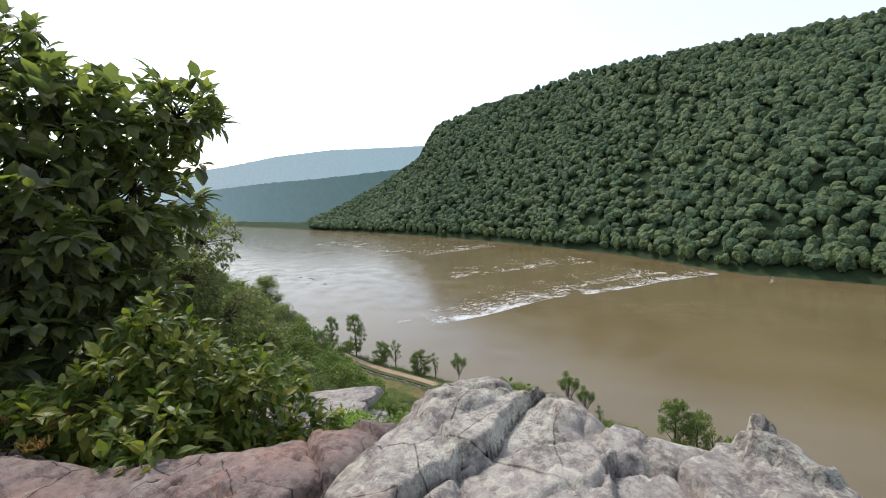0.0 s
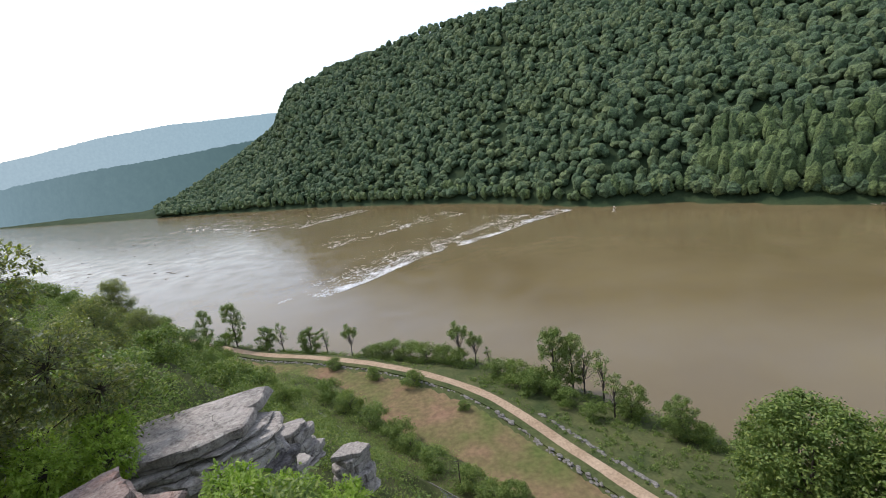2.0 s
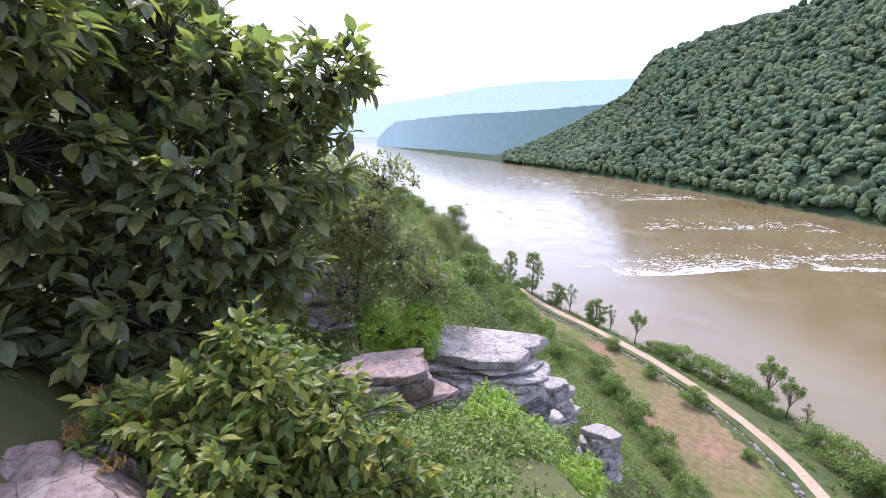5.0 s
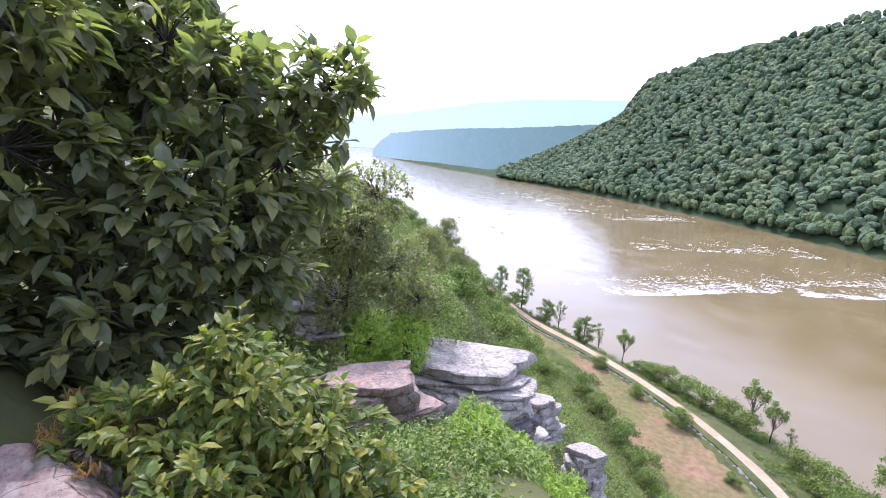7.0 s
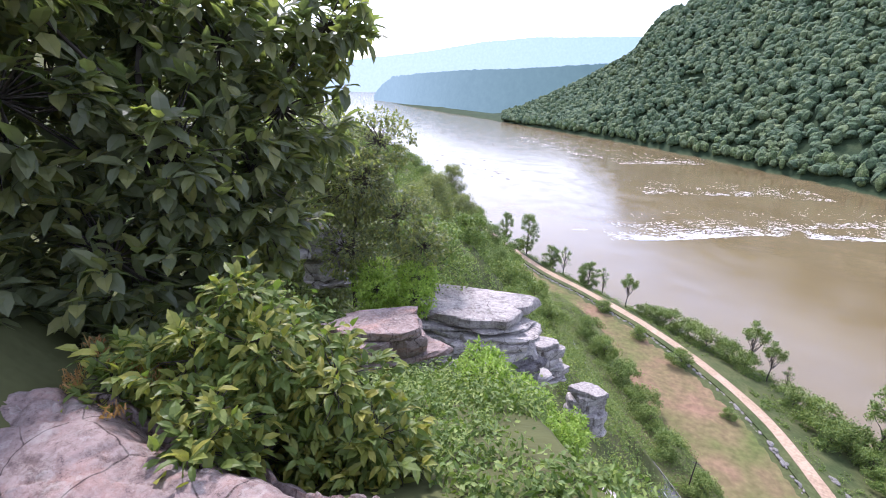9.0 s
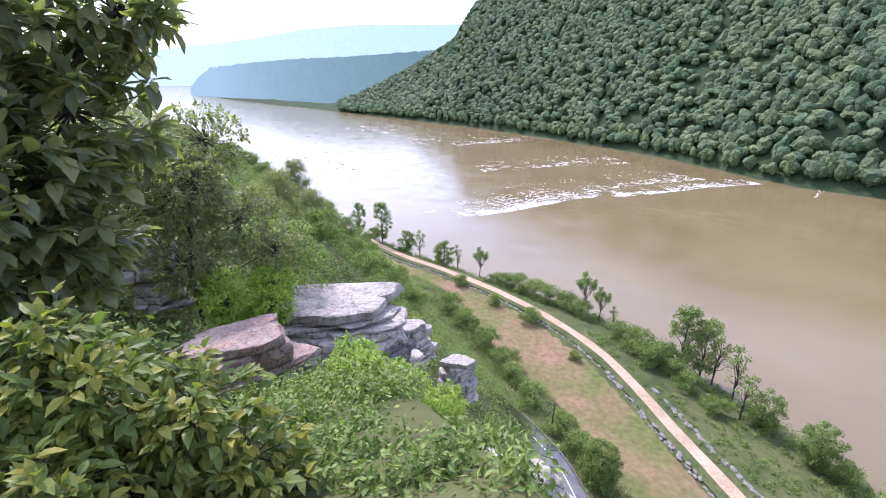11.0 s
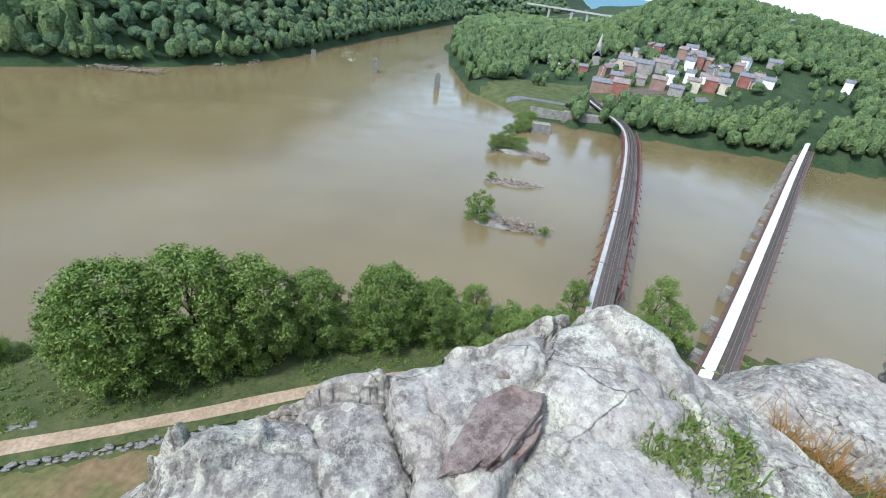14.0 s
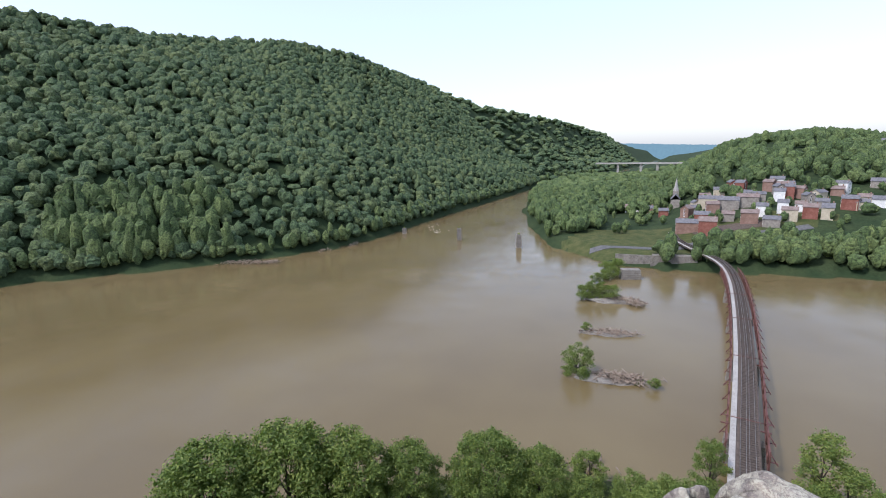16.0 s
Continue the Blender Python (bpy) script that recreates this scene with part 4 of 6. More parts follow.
HUMP = [(-0.62, 1.25), (-0.15, 1.30), (0.12, 1.22), (0.45, 1.12), (0.92, 1.0), (1.18, 0.80), (1.42, 0.34), (1.62, 0.0), (1.95, -0.5), (2.18, -0.82), (1.98, -1.2), (1.7, -1.45), (1.2, -1.68),
        (0.85, -1.95), (0.2, -2.7), (-0.9, -2.9), (-1.2, -1.2), (-0.85, 0.3)]
rock_sheet("outcrop", HUMP, lambda x, y: 93.42 + 0.05 * x + 0.05 * np.clip(y, 0, 2), [(1.0, 0.84, 0.15, 0.09), (1.62, -0.02, 0.10, 0.09), (1.75, -0.65, 0.42, 0.09), (2.0, -0.85, 0.22, 0.04), (0.2, 1.12, 0.2, 0.04), (-0.35, 1.1, 0.25, 0.07)],
           0.0135, 3, ROCK_PALE, "pale grey lichen-covered quartzite outcrop at the cliff edge", 0.62)
SLAB = [(-0.72, 1.32), (-1.15, 1.2), (-1.7, 0.98), (-2.2, 0.85), (-2.9, 0.75), (-3.7, 0.5), (-4.3, 0.0), (-4.0, -1.0), (-3.0, -2.4), (-1.6, -2.8), (-1.0, -1.0), (-0.85, 0.4)]
rock_sheet("rock_slab", SLAB, lambda x, y: 93.26 + 0.02 * (x + 2) - 0.03 * y, [(-2.9, 0.6, 0.5, 0.06), (-1.3, 0.9, 0.5, 0.04)], 0.018, 14, ROCK_PINK, "flat pinkish quartzite slab with long cracks", 0.8, margin=0.6)
SIDE = [(3.1, -2.45), (3.5, -2.85), (4.0, -3.55), (3.7, -4.35), (3.05, -5.0), (2.6, -4.4), (2.6, -3.4)]
rock_sheet("rock_slab", SIDE, lambda x, y: 92.34 + 0.03 * (x - 3) + 0.03 * (y + 3.5), [], 0.024, 25, ROCK_PALE, "large smooth grey slab beside rusty grass", 0.9, margin=0.7)
LOW = [(-1.5, 4.0), (-1.0, 4.5), (-0.2, 4.35), (0.12, 3.9), (-0.3, 3.5), (-1.1, 3.55)]
rock_sheet("rock_ledge", LOW, lambda x, y: 90.98 + 0.22 * (x - 0.2), [(-0.05, 4.1, 0.25, 0.15)], 0.025, 36, ROCK_PALE, "lower grey ledge below the cliff edge", 0.5, margin=0.7)


def boulder(name, loc, size, seed, mat, label, turn=0.0, strata=0.22, sub=5, cuts=9):
    """A block of layered rock: a ball cut by planes, its sides stepped in beds."""
    rng = np.random.RandomState(seed)
    v, f = ico(sub)
    v = v.copy()
    v /= np.max(np.abs(v), axis=1)[:, None] ** 0.55
    for _ in range(cuts):
        n = rng.normal(0, 1, 3) * [1, 1, 0.55]
        n /= np.linalg.norm(n)
        lim = rng.uniform(0.62, 0.95)
        over = v @ n - lim
        v -= np.where(over > 0, over, 0)[:, None] * n * 0.9
    v = v * np.array(size)
    big = float(max(size))
    bed = v[:, 2] + 0.10 * v[:, 0] + 0.05 * v[:, 1] + 0.10 * big * vnoise(v, big * 0.7, seed)
    th = strata * size[2]
    k = np.floor(bed / th)
    frac = bed / th - k
    tab = rng.uniform(-1, 1, 64)
    push = 1 + 0.085 * tab[(k.astype(int)) % 64] - 0.10 * np.exp(-(np.minimum(frac, 1 - frac) / 0.09) ** 2)
    v[:, :2] *= push[:, None]
    out = v / (np.linalg.norm(v, axis=1)[:, None] + 1e-6)
    v = v + out * (0.05 * big * vnoise(v, big * 0.33, seed + 2) + 0.025 * big * vnoise(v, big * 0.1, seed + 4))[:, None]
    ob = mesh_object(name, v, f, mat, smooth=False)
    ob.matrix_basis = pose(*loc, 0, 0, turn)
    return tagged(ob, label, "rock")


def ledge_stack(name, loc, size, layers, seed, mat, label, turn=0.0, lean=(0.0, 0.0)):
    """Bedded rock: angular slabs of uneven thickness piled up, each reaching out differently, with dark gaps between the beds."""
    rng = np.random.RandomState(seed)
    root = thing(name, pose(*loc, 0, 0, turn), label, "rock")
    n = 40
    a = np.linspace(0, 2 * np.pi, n, endpoint=False)
    thick = rng.uniform(0.35, 1.6, layers) ** 1.3
    thick *= 2 * size[2] / thick.sum()
    z = -size[2]
    for k in range(layers):
        # a polygon of straight breaks: the nearest of a few cutting lines on each bearing
        m = rng.randint(6, 9)
        ca = np.sort(rng.uniform(0, 2 * np.pi, m)) * 0.3 + np.linspace(0, 2 * np.pi, m, endpoint=False) + rng.uniform(0, 6)
        cd = rng.uniform(0.72, 1.05, m)
        cosd = np.cos(a[:, None] - ca[None])
        r = np.min(np.where(cosd > 0.15, cd[None] / np.maximum(cosd, 0.15), 9), axis=1).clip(0.4, 1.35)
        r *= (1.14 - 0.34 * k / layers) * rng.uniform(0.92, 1.04)
        r[rng.randint(0, n, 4)] *= rng.uniform(0.8, 0.93, 4)
        off = rng.normal(0, 0.06, 2) * size[:2]
        h = thick[k]
        rows = []
        for f, q in ((0.0, 0.93), (0.12, 0.99), (0.5, 1.0), (0.86, 0.985), (0.97, 0.95), (1.0, 0.7), (1.02, 0.35)):
            rr = r * q * (1 + rng.normal(0, 0.018, n))
            x, y = np.cos(a) * rr * size[0] + off[0], np.sin(a) * rr * size[1] + off[1]
            zz = z + h * f * 0.97 + lean[0] * x + lean[1] * y + rng.normal(0, 0.025 * h, n)
            rows.append(np.stack([x, y, zz], 1))
        rows.append(np.array([[off[0], off[1], z + h + lean[0] * off[0] + lean[1] * off[1]]]))
        v = np.concatenate(rows)
        i, j = np.meshgrid(np.arange(6), np.arange(n), indexing="ij")
        j2 = (j + 1) % n
        q1, q2, q3, q4 = i * n + j, i * n + j2, (i + 1) * n + j2, (i + 1) * n + j
        f = np.concatenate([np.stack([q1, q2, q3], -1).reshape(-1, 3), np.stack([q1, q3, q4], -1).reshape(-1, 3)])
        jj = np.arange(n)
        cap = np.stack([6 * n + jj, 6 * n + (jj + 1) % n, np.full(n, 7 * n)], 1)
        mesh_object("bed", v, np.concatenate([f, cap]), mat, root)
        z += h
    return root


def on_ray(yaw, dist, z):
    return (-math.sin(radians(yaw)) * dist, math.cos(radians(yaw)) * dist, z)


ledge_stack("boulder", on_ray(30.8, 28, 78.2), (4.9, 3.6, 3.1), 12, 5, ROCK_FAR, "big layered grey boulder jutting from the slope", 25, (0.0, -0.06))
ledge_stack("boulder", on_ray(25.8, 26.6, 76.0), (2.8, 2.2, 2.7), 9, 6, ROCK_LEDGE, "dark split block below the big boulder", 10, (0.06, -0.1))
ledge_stack("boulder", on_ray(34.5, 26.2, 78.2), (2.2, 1.7, 1.5), 8, 26, ROCK_FAR, "broken beds beside the big boulder", 50, (0.04, -0.1))
ledge_stack("boulder", on_ray(29.0, 25.4, 76.8), (1.5, 1.2, 1.3), 4, 27, ROCK_FAR, "tilted slab leaning on the big boulder", 80, (-0.3, -0.1))
ledge_stack("boulder", on_ray(20.4, 33, 74.6), (2.0, 1.6, 1.5), 6, 7, ROCK_FAR, "small layered block on the slope", 40, (0.0, -0.15))
ledge_stack("boulder", on_ray(13.6, 44, 63.8), (1.9, 1.5, 1.7), 4, 8, ROCK_FAR, "pale blocks above the road", 0, (0.1, 0.0))
ledge_stack("boulder", on_ray(12.4, 43, 62.2), (1.4, 1.2, 1.1), 3, 9, ROCK_FAR, "pale broken block above the road", 70)
ledge_stack("boulder", on_ray(51.0, 14, 90.5), (1.0, 0.85, 0.42), 6, 10, ROCK_FAR, "thin-bedded ledge under the trees", 50, (-0.1, 0.05))
ledge_stack("boulder", on_ray(49.6, 13.6, 89.5), (0.75, 0.65, 0.35), 4, 11, ROCK_FAR, "lower bed of the ledge under the trees", 20)
ledge_stack("boulder", on_ray(44.5, 9.0, 89.7), (1.35, 0.85, 0.42), 3, 12, ROCK_PINK, "flat pinkish rock among the shrubs", 40, (0.05, -0.12))
ledge_stack("boulder", on_ray(28.5, 15, 83.1), (0.9, 0.8, 1.2), 4, 13, ROCK_FAR, "grey rock below the shrubs", 0, (0.2, -0.1))
ledge_stack("boulder", on_ray(32.0, 10, 86.3), (0.6, 0.5, 0.7), 3, 15, ROCK_FAR, "grey rock half hidden in leaves", 60)
# the standing cliff beyond the slab, and the blocks at its foot
boulder("cliff_block", (4.78, -8.35, 89.6), (1.1, 2.2, 5.3), 16, ROCK_CLIFF, "tall dark cliff face hung with creepers", 24, 0.3, 6, 5)
boulder("cliff_block", (2.6, -6.2, 92.4), (0.75, 0.55, 1.5), 17, ROCK_PALE, "pale rock standing in the creepers", 10, 0.4)
boulder("boulder", (3.9, -6.0, 91.9), (0.42, 0.35, 0.5), 18, ROCK_FAR, "grey block at the foot of the cliff", 30, 0.4, 4)
boulder("boulder", (4.6, -5.6, 91.5), (0.5, 0.4, 0.5), 19, ROCK_PALE, "pale block at the foot of the cliff", 0, 0.4, 4)
ledge_stack("rock_flake", (1.24, -0.22, 93.50), (0.27, 0.12, 0.07), 5, 20, ROCK_PINK, "rusty layered flake lying on the outcrop", -35, (0.1, -0.15))
boulder("rock_chip", (1.56, -0.3, 93.52), (0.12, 0.03, 0.02), 21, ROCK_PINK, "long thin flake on the outcrop", -60, 0.5, 3)


# ---- plants of the outlook ----
def big_leaves(p, way, up, ln, wd, fold=0.25, droop=0.25):
    """Pointed oval leaves, folded along the midrib: places, directions, upward sides, lengths, widths."""
    n = len(p)
    way = way / (np.linalg.norm(way, axis=1)[:, None] + 1e-9)
    side = np.cross(way, up)
    side /= np.linalg.norm(side, axis=1)[:, None] + 1e-9
    nrm = np.cross(side, way)
    rows = []
    for s, w in ((0.0, 0.08), (0.3, 0.92), (0.66, 0.86), (1.0, 0.0)):
        mid = p + way * (ln * s)[:, None] - nrm * (ln * droop * s * s)[:, None]
        e = side * (wd * w * 0.5)[:, None]
        rise = nrm * (wd * w * 0.5 * fold)[:, None]
        rows += [mid - e + rise, mid, mid + e + rise]
    v = np.stack(rows, 1)
    f = []
    for r in range(3):
        a = r * 3
        f += [(a, a + 1, a + 4, a + 3), (a + 1, a + 2, a + 5, a + 4)]
    f = np.array(f)[None] + (np.arange(n) * 12)[:, None, None]
    return v.reshape(-1, 3), f.reshape(-1, 4)


def whorls(ends, outward, per, ln, wd, rng, droop=0.3, spread=1.0):
    """Leaves standing round the end of each twig."""
    n = len(ends)
    o = outward / (np.linalg.norm(outward, axis=1)[:, None] + 1e-9)
    d = rng.normal(0, 1, (n, per, 3)) * spread
    d = d / np.linalg.norm(d, axis=2)[..., None] + o[:, None] * 0.75 + [0, 0, -0.12]
    p = ends[:, None] + d * 0.02 - o[:, None] * rng.uniform(0, 0.12, (n, per))[..., None]
    m = n * per
    l = ln * rng.uniform(0.65, 1.2, m)
    up = np.tile([0, 0, 1.0], (m, 1)) + rng.normal(0, 0.25, (m, 3))
    return big_leaves(p.reshape(-1, 3), d.reshape(-1, 3), up, l, wd / ln * l * rng.uniform(0.85, 1.15, m), 0.3, droop)


def leafy(name, base, blobs, twigs, per, ln, wd, mat, seed, label, category, stem_r, droop=0.3, inner=0.35):
    """A near tree or shrub: trunk, limbs to each mass of foliage, twigs, and whorls of large leaves."""
    rng = np.random.RandomState(seed)
    root = thing(name, pose(*base), label, category)
    ends, outs = [], []
    blobs = np.array(blobs, float)
    share = blobs[:, 3] ** 2
    for b, k in zip(blobs, np.maximum(4, twigs * share / share.sum()).astype(int)):
        d = rng.normal(0, 1, (k, 3))
        d /= np.linalg.norm(d, axis=1)[:, None]
        q = rng.uniform(inner, 1.0, k) ** 0.6
        ends.append(b[:3] + d * (q * b[3])[:, None] * [1, 1, 0.9])
        outs.append(d + [0, 0, 0.35])
    ends, outs = np.concatenate(ends), np.concatenate(outs)
    parts = [limbs(blobs[:, :3], 0.12, blobs[:, 2].max() * 0.95, stem_r, rng, 8)]
    for i in range(0, len(ends), 3):
        c = blobs[np.argmin(np.linalg.norm(blobs[:, :3] - ends[i], axis=1)), :3]
        m = (c + ends[i]) / 2 + rng.normal(0, 0.04, 3)
        parts.append(tube([c, m, ends[i]], [stem_r * 0.16, stem_r * 0.11, stem_r * 0.05], 3))
    v, f = join(parts)
    mesh_object("trunk", v, f, BARK, root, smooth=True)
    v, f = whorls(ends, outs, per, ln, wd, rng, droop)
    mesh_object("foliage", v, f, mat, root)
    return root


leafy("tree", (-4.75, 2.05, 92.2),
      [(0.5, 1.1, 2.5, 0.75), (0.5, 0.8, 1.4, 0.6), (0.2, 0.7, 3.1, 0.8), (0.8, 1.5, 3.3, 0.55), (-0.3, 0.4, 3.6, 0.8), (-0.9, -0.3, 3.2, 1.0), (-0.6, -0.2, 2.0, 1.1), (0.1, 0.4, 1.2, 0.9),
       (0.5, 0.0, 2.2, 0.8), (0.3, -0.6, 1.3, 0.8), (0.0, -1.0, 2.6, 0.9), (-0.9, -1.2, 3.8, 1.0), (-1.5, 0.5, 3.9, 0.9), (-0.1, -1.5, 1.2, 0.8), (0.4, -1.1, 3.6, 0.7), (-0.8, -2.0, 2.8, 0.9), (0.6, 0.6, 1.9, 0.6), (-1.6, -1.6, 1.6, 1.0), (0.3, 0.2, 0.4, 0.6), (0.8, -0.6, 0.6, 0.5)],
      2050, 8, 0.205, 0.108, DARK_LEAF, 91, "dark broad-leaved tree crowding the rock slab", "tree", 0.09)
leafy("shrub", (-2.42, 1.5, 92.15), [(-0.6, -0.65, 1.0, 0.35), (0.25, -0.6, 0.95, 0.32), (0.0, 0.0, 1.25, 0.4), (0.4, 0.25, 1.0, 0.4), (-0.3, -0.3, 1.15, 0.4), (0.65, 0.35, 0.6, 0.4), (0.2, -0.2, 0.6, 0.5), (-0.75, -0.4, 0.9, 0.4), (0.5, 0.05, 0.35, 0.5), (-0.2, 0.4, 0.8, 0.5), (0.9, 0.3, 0.3, 0.35), (0.2, -0.45, 1.05, 0.3), (0.3, 0.3, 0.2, 0.5), (-0.2, 0.0, 1.55, 0.25)],
      1000, 8, 0.098, 0.05, LIME_LEAF, 92, "yellow-green leafy shrub at the slab's edge", "shrub", 0.035, 0.45)
leafy("shrub", (-4.45, 1.0, 92.4), [(0, 0, 0.5, 0.45), (0.5, 0.3, 0.4, 0.4), (-0.5, -0.1, 0.5, 0.5), (0.2, -0.5, 0.45, 0.35), (-0.6, -0.7, 0.5, 0.5), (0.9, 0.45, 0.35, 0.35), (-1.1, 0.2, 0.6, 0.5)], 480, 8, 0.11, 0.06, DARK_LEAF, 101, "low dark-leaved undergrowth beside the slab", "shrub", 0.02)
leafy("shrub", on_ray(28, 6.8, 89.0), [(0.0, 0.0, 1.2, 0.5), (0.4, 0.3, 0.9, 0.5), (-0.4, 0.5, 1.1, 0.5), (0.5, -0.2, 0.5, 0.45), (-0.5, 0.0, 0.5, 0.5)], 650, 12, 0.10, 0.034, SUMAC_LEAF, 93, "bright yellow-green shrub below the ledge", "shrub", 0.03, 0.4)
leafy("shrub", on_ray(20, 9.2, 86.4), [(0.0, 0.0, 0.9, 0.6), (0.6, 0.3, 0.7, 0.5), (-0.6, 0.5, 0.8, 0.6), (0.5, 1.0, 0.5, 0.6), (-0.5, 1.2, 0.6, 0.6)], 800, 12, 0.10, 0.034, SUMAC_LEAF, 94, "feathery bright green sumac on the slope", "shrub", 0.03, 0.35)
leafy("shrub", (-7.9, 8.4, 88.2), [(0.0, 0.0, 1.5, 0.7), (0.9, 0.5, 1.3, 0.6), (-0.8, 0.6, 1.5, 0.7), (0.4, 1.2, 1.5, 0.7), (0.0, 0.2, 0.7, 0.7)], 1000, 12, 0.10, 0.034, SUMAC_LEAF, 95, "light green feathery shrub above the boulder", "shrub", 0.04, 0.3)
leafy("tree", (-9.4, 9.0, 88.8), [(0, 0, 3.4, 1.2), (1.2, 0.6, 2.6, 1.1), (-1.2, 0.2, 3.0, 1.3), (0.4, 0.8, 4.6, 1.1), (1.0, -0.4, 3.8, 0.9), (1.5, 1.4, 1.6, 0.9), (-0.6, -0.8, 4.4, 1.1), (0.2, -0.5, 1.8, 1.0)], 2300, 9, 0.105, 0.056, DARK_LEAF, 96, "dark leafy tree behind the ledge", "tree", 0.06)
leafy("shrub", (4.75, -5.5, 90.75), [(0, 0, 1.1, 0.4), (0.35, -0.3, 1.2, 0.35), (-0.3, 0.3, 0.9, 0.35), (0.2, -0.6, 0.9, 0.4)], 190, 8, 0.085, 0.045, BANK_LEAF, 97, "small green shrub behind the grey slab", "shrub", 0.025)
leafy("creeper", (3.55, -5.3, 91.4), [(0.3, -0.5, 1.2, 0.5), (0.0, 0.0, 0.7, 0.45), (-0.5, 0.5, 0.5, 0.45), (0.7, -1.0, 2.0, 0.5), (0.2, -0.6, 1.9, 0.5), (1.0, -1.3, 2.9, 0.45), (0.4, -1.1, 2.7, 0.5), (-0.9, 0.9, 0.4, 0.4), (-0.5, -0.1, 1.1, 0.5), (1.1, -1.0, 1.4, 0.3), (-1.3, 1.3, 0.45, 0.4), (1.2, -1.2, 3.5, 0.35), (0.6, -0.5, 1.6, 0.4), (0.6, -0.8, 3.3, 0.45), (-0.2, -0.7, 2.6, 0.5), (-1.6, 1.5, 0.6, 0.35)],
      1000, 7, 0.085, 0.05, BANK_LEAF, 98, "green creeper climbing over the cliff", "creeper", 0.03)
leafy("tree", (4.3, -7.9, 94.7), [(0, 0, 0.6, 0.28), (0.12, 0.1, 1.0, 0.2), (-0.15, -0.1, 0.35, 0.25)], 50, 7, 0.07, 0.03, BANK_LEAF, 99, "small sapling on top of the cliff", "tree", 0.02)


def grass(name, places, blades, length, mat, seed, label):
    """Tufts of bent blades."""
    rng = np.random.RandomState(seed)
    vs, fs, o = [], [], 0
    for x, y, z, r in places:
        a, q = rng.uniform(0, 6.283, blades), r * np.sqrt(rng.uniform(0, 1, blades))
        b = np.stack([x + np.cos(a) * q, y + np.sin(a) * q, np.full(blades, z)], 1)
        lean = rng.normal(0, 0.45, (blades, 3)) + [0, 0, 1]
        l = length * rng.uniform(0.4, 1.2, blades)[:, None]
        s = np.cross(lean, rng.normal(0, 1, (blades, 3)))
        s = s / np.linalg.norm(s, axis=1)[:, None] * 0.004
        mid, tip = b + lean * l * 0.55, b + lean * l + rng.normal(0, 0.25, (blades, 3)) * l - [0, 0, 0.05]
        v = np.stack([b - s, b + s, mid + s * 0.8, mid - s * 0.8, tip], 1).reshape(-1, 3)
        k = np.arange(blades)[:, None] * 5 + o
        fs.append(np.concatenate([k + [0, 1, 2], k + [0, 2, 3], k + [3, 2, 4]]))
        vs.append(v)
        o += len(v)
    return tagged(mesh_object(name, np.concatenate(vs), np.concatenate(fs), mat), label, "grass", kind="stuff")


rng = np.random.RandomState(7)
grass("grass", [(1.45 + rng.normal(0, 0.13), -1.0 + rng.normal(0, 0.10), 93.47, 0.07) for _ in range(34)], 70, 0.07, GRASS, 3, "short green grass in a hollow of the outcrop")
grass("rusty_grass", [(2.55 - k * 0.085 + rng.normal(0, 0.07), -2.3 - k * 0.10 + rng.normal(0, 0.12), 92.35 + 0.02 * k, 0.12) for k in range(22)], 90, 0.20, RUST_GRASS, 4, "dry rusty grass between outcrop and slab")
grass("green_weeds", [(2.2 - k * 0.07 + rng.normal(0, 0.12), -2.2 - k * 0.09 + rng.normal(0, 0.1), 92.4 + 0.02 * k, 0.14) for k in range(18)], 90, 0.16, GRASS, 5, "green weeds edging the rusty grass")
grass("yellow_weeds", [(-3.1 + rng.normal(0, 0.25), 0.85 + rng.normal(0, 0.1), 93.26, 0.06) for _ in range(9)], 40, 0.06, RUST_GRASS, 6, "yellowish weeds growing in a crack")
grass("cliff_grass", [(4.5 + rng.normal(0, 0.3), -7.8 + rng.normal(0, 0.5), 94.4, 0.14) for _ in range(26)], 80, 0.18, GRASS, 8, "grass on top of the cliff")


# ---- river ----
def foam(name, line, half, n, size, seed, label, lift=0.12):
    """Broken white crests along a line: small ragged tongues of foam that stand on the water."""
    rng = np.random.RandomState(seed)
    line = np.array(line, float)
    k = rng.uniform(0, len(line) - 1.001, n)
    i = k.astype(int)
    p = line[i] + (line[i + 1] - line[i]) * (k - i)[:, None]
    along = line[i + 1] - line[i]
    along /= np.linalg.norm(along, axis=1)[:, None]
    off = np.abs(rng.normal(0, half, n))
    p = p + np.stack([-along[:, 1], along[:, 0]], 1) * off[:, None]
    sz = size * np.clip(0.75 + 0.7 * mound(p[:, 0], p[:, 1], seed + 3, 14.0), 0.12, 1.5) * rng.uniform(0.3, 1.2, n) * np.exp(-off / (2.2 * half + 0.1))
    v0, f0 = ico(1)
    v = v0[None] * rng.uniform(0.5, 1.4, (n, len(v0), 1)) * sz[:, None, None]
    ang = np.arctan2(along[:, 1], along[:, 0]) + rng.normal(0, 0.35, n)
    x, y = v[..., 0] * rng.uniform(1.2, 5.0, (n, 1)), v[..., 1] * 0.6
    v = np.stack([x * np.cos(ang)[:, None] - y * np.sin(ang)[:, None] + p[:, :1], x * np.sin(ang)[:, None] + y * np.cos(ang)[:, None] + p[:, 1:], np.abs(v[..., 2]) * 0.22 + lift * 0.2 - 0.05], -1)
    f = f0[None] + (np.arange(n) * len(v0))[:, None, None]
    return tagged(mesh_object(name, v.reshape(-1, 3), f.reshape(-1, 3), FOAM, smooth=True), label, "rapids", kind="stuff")


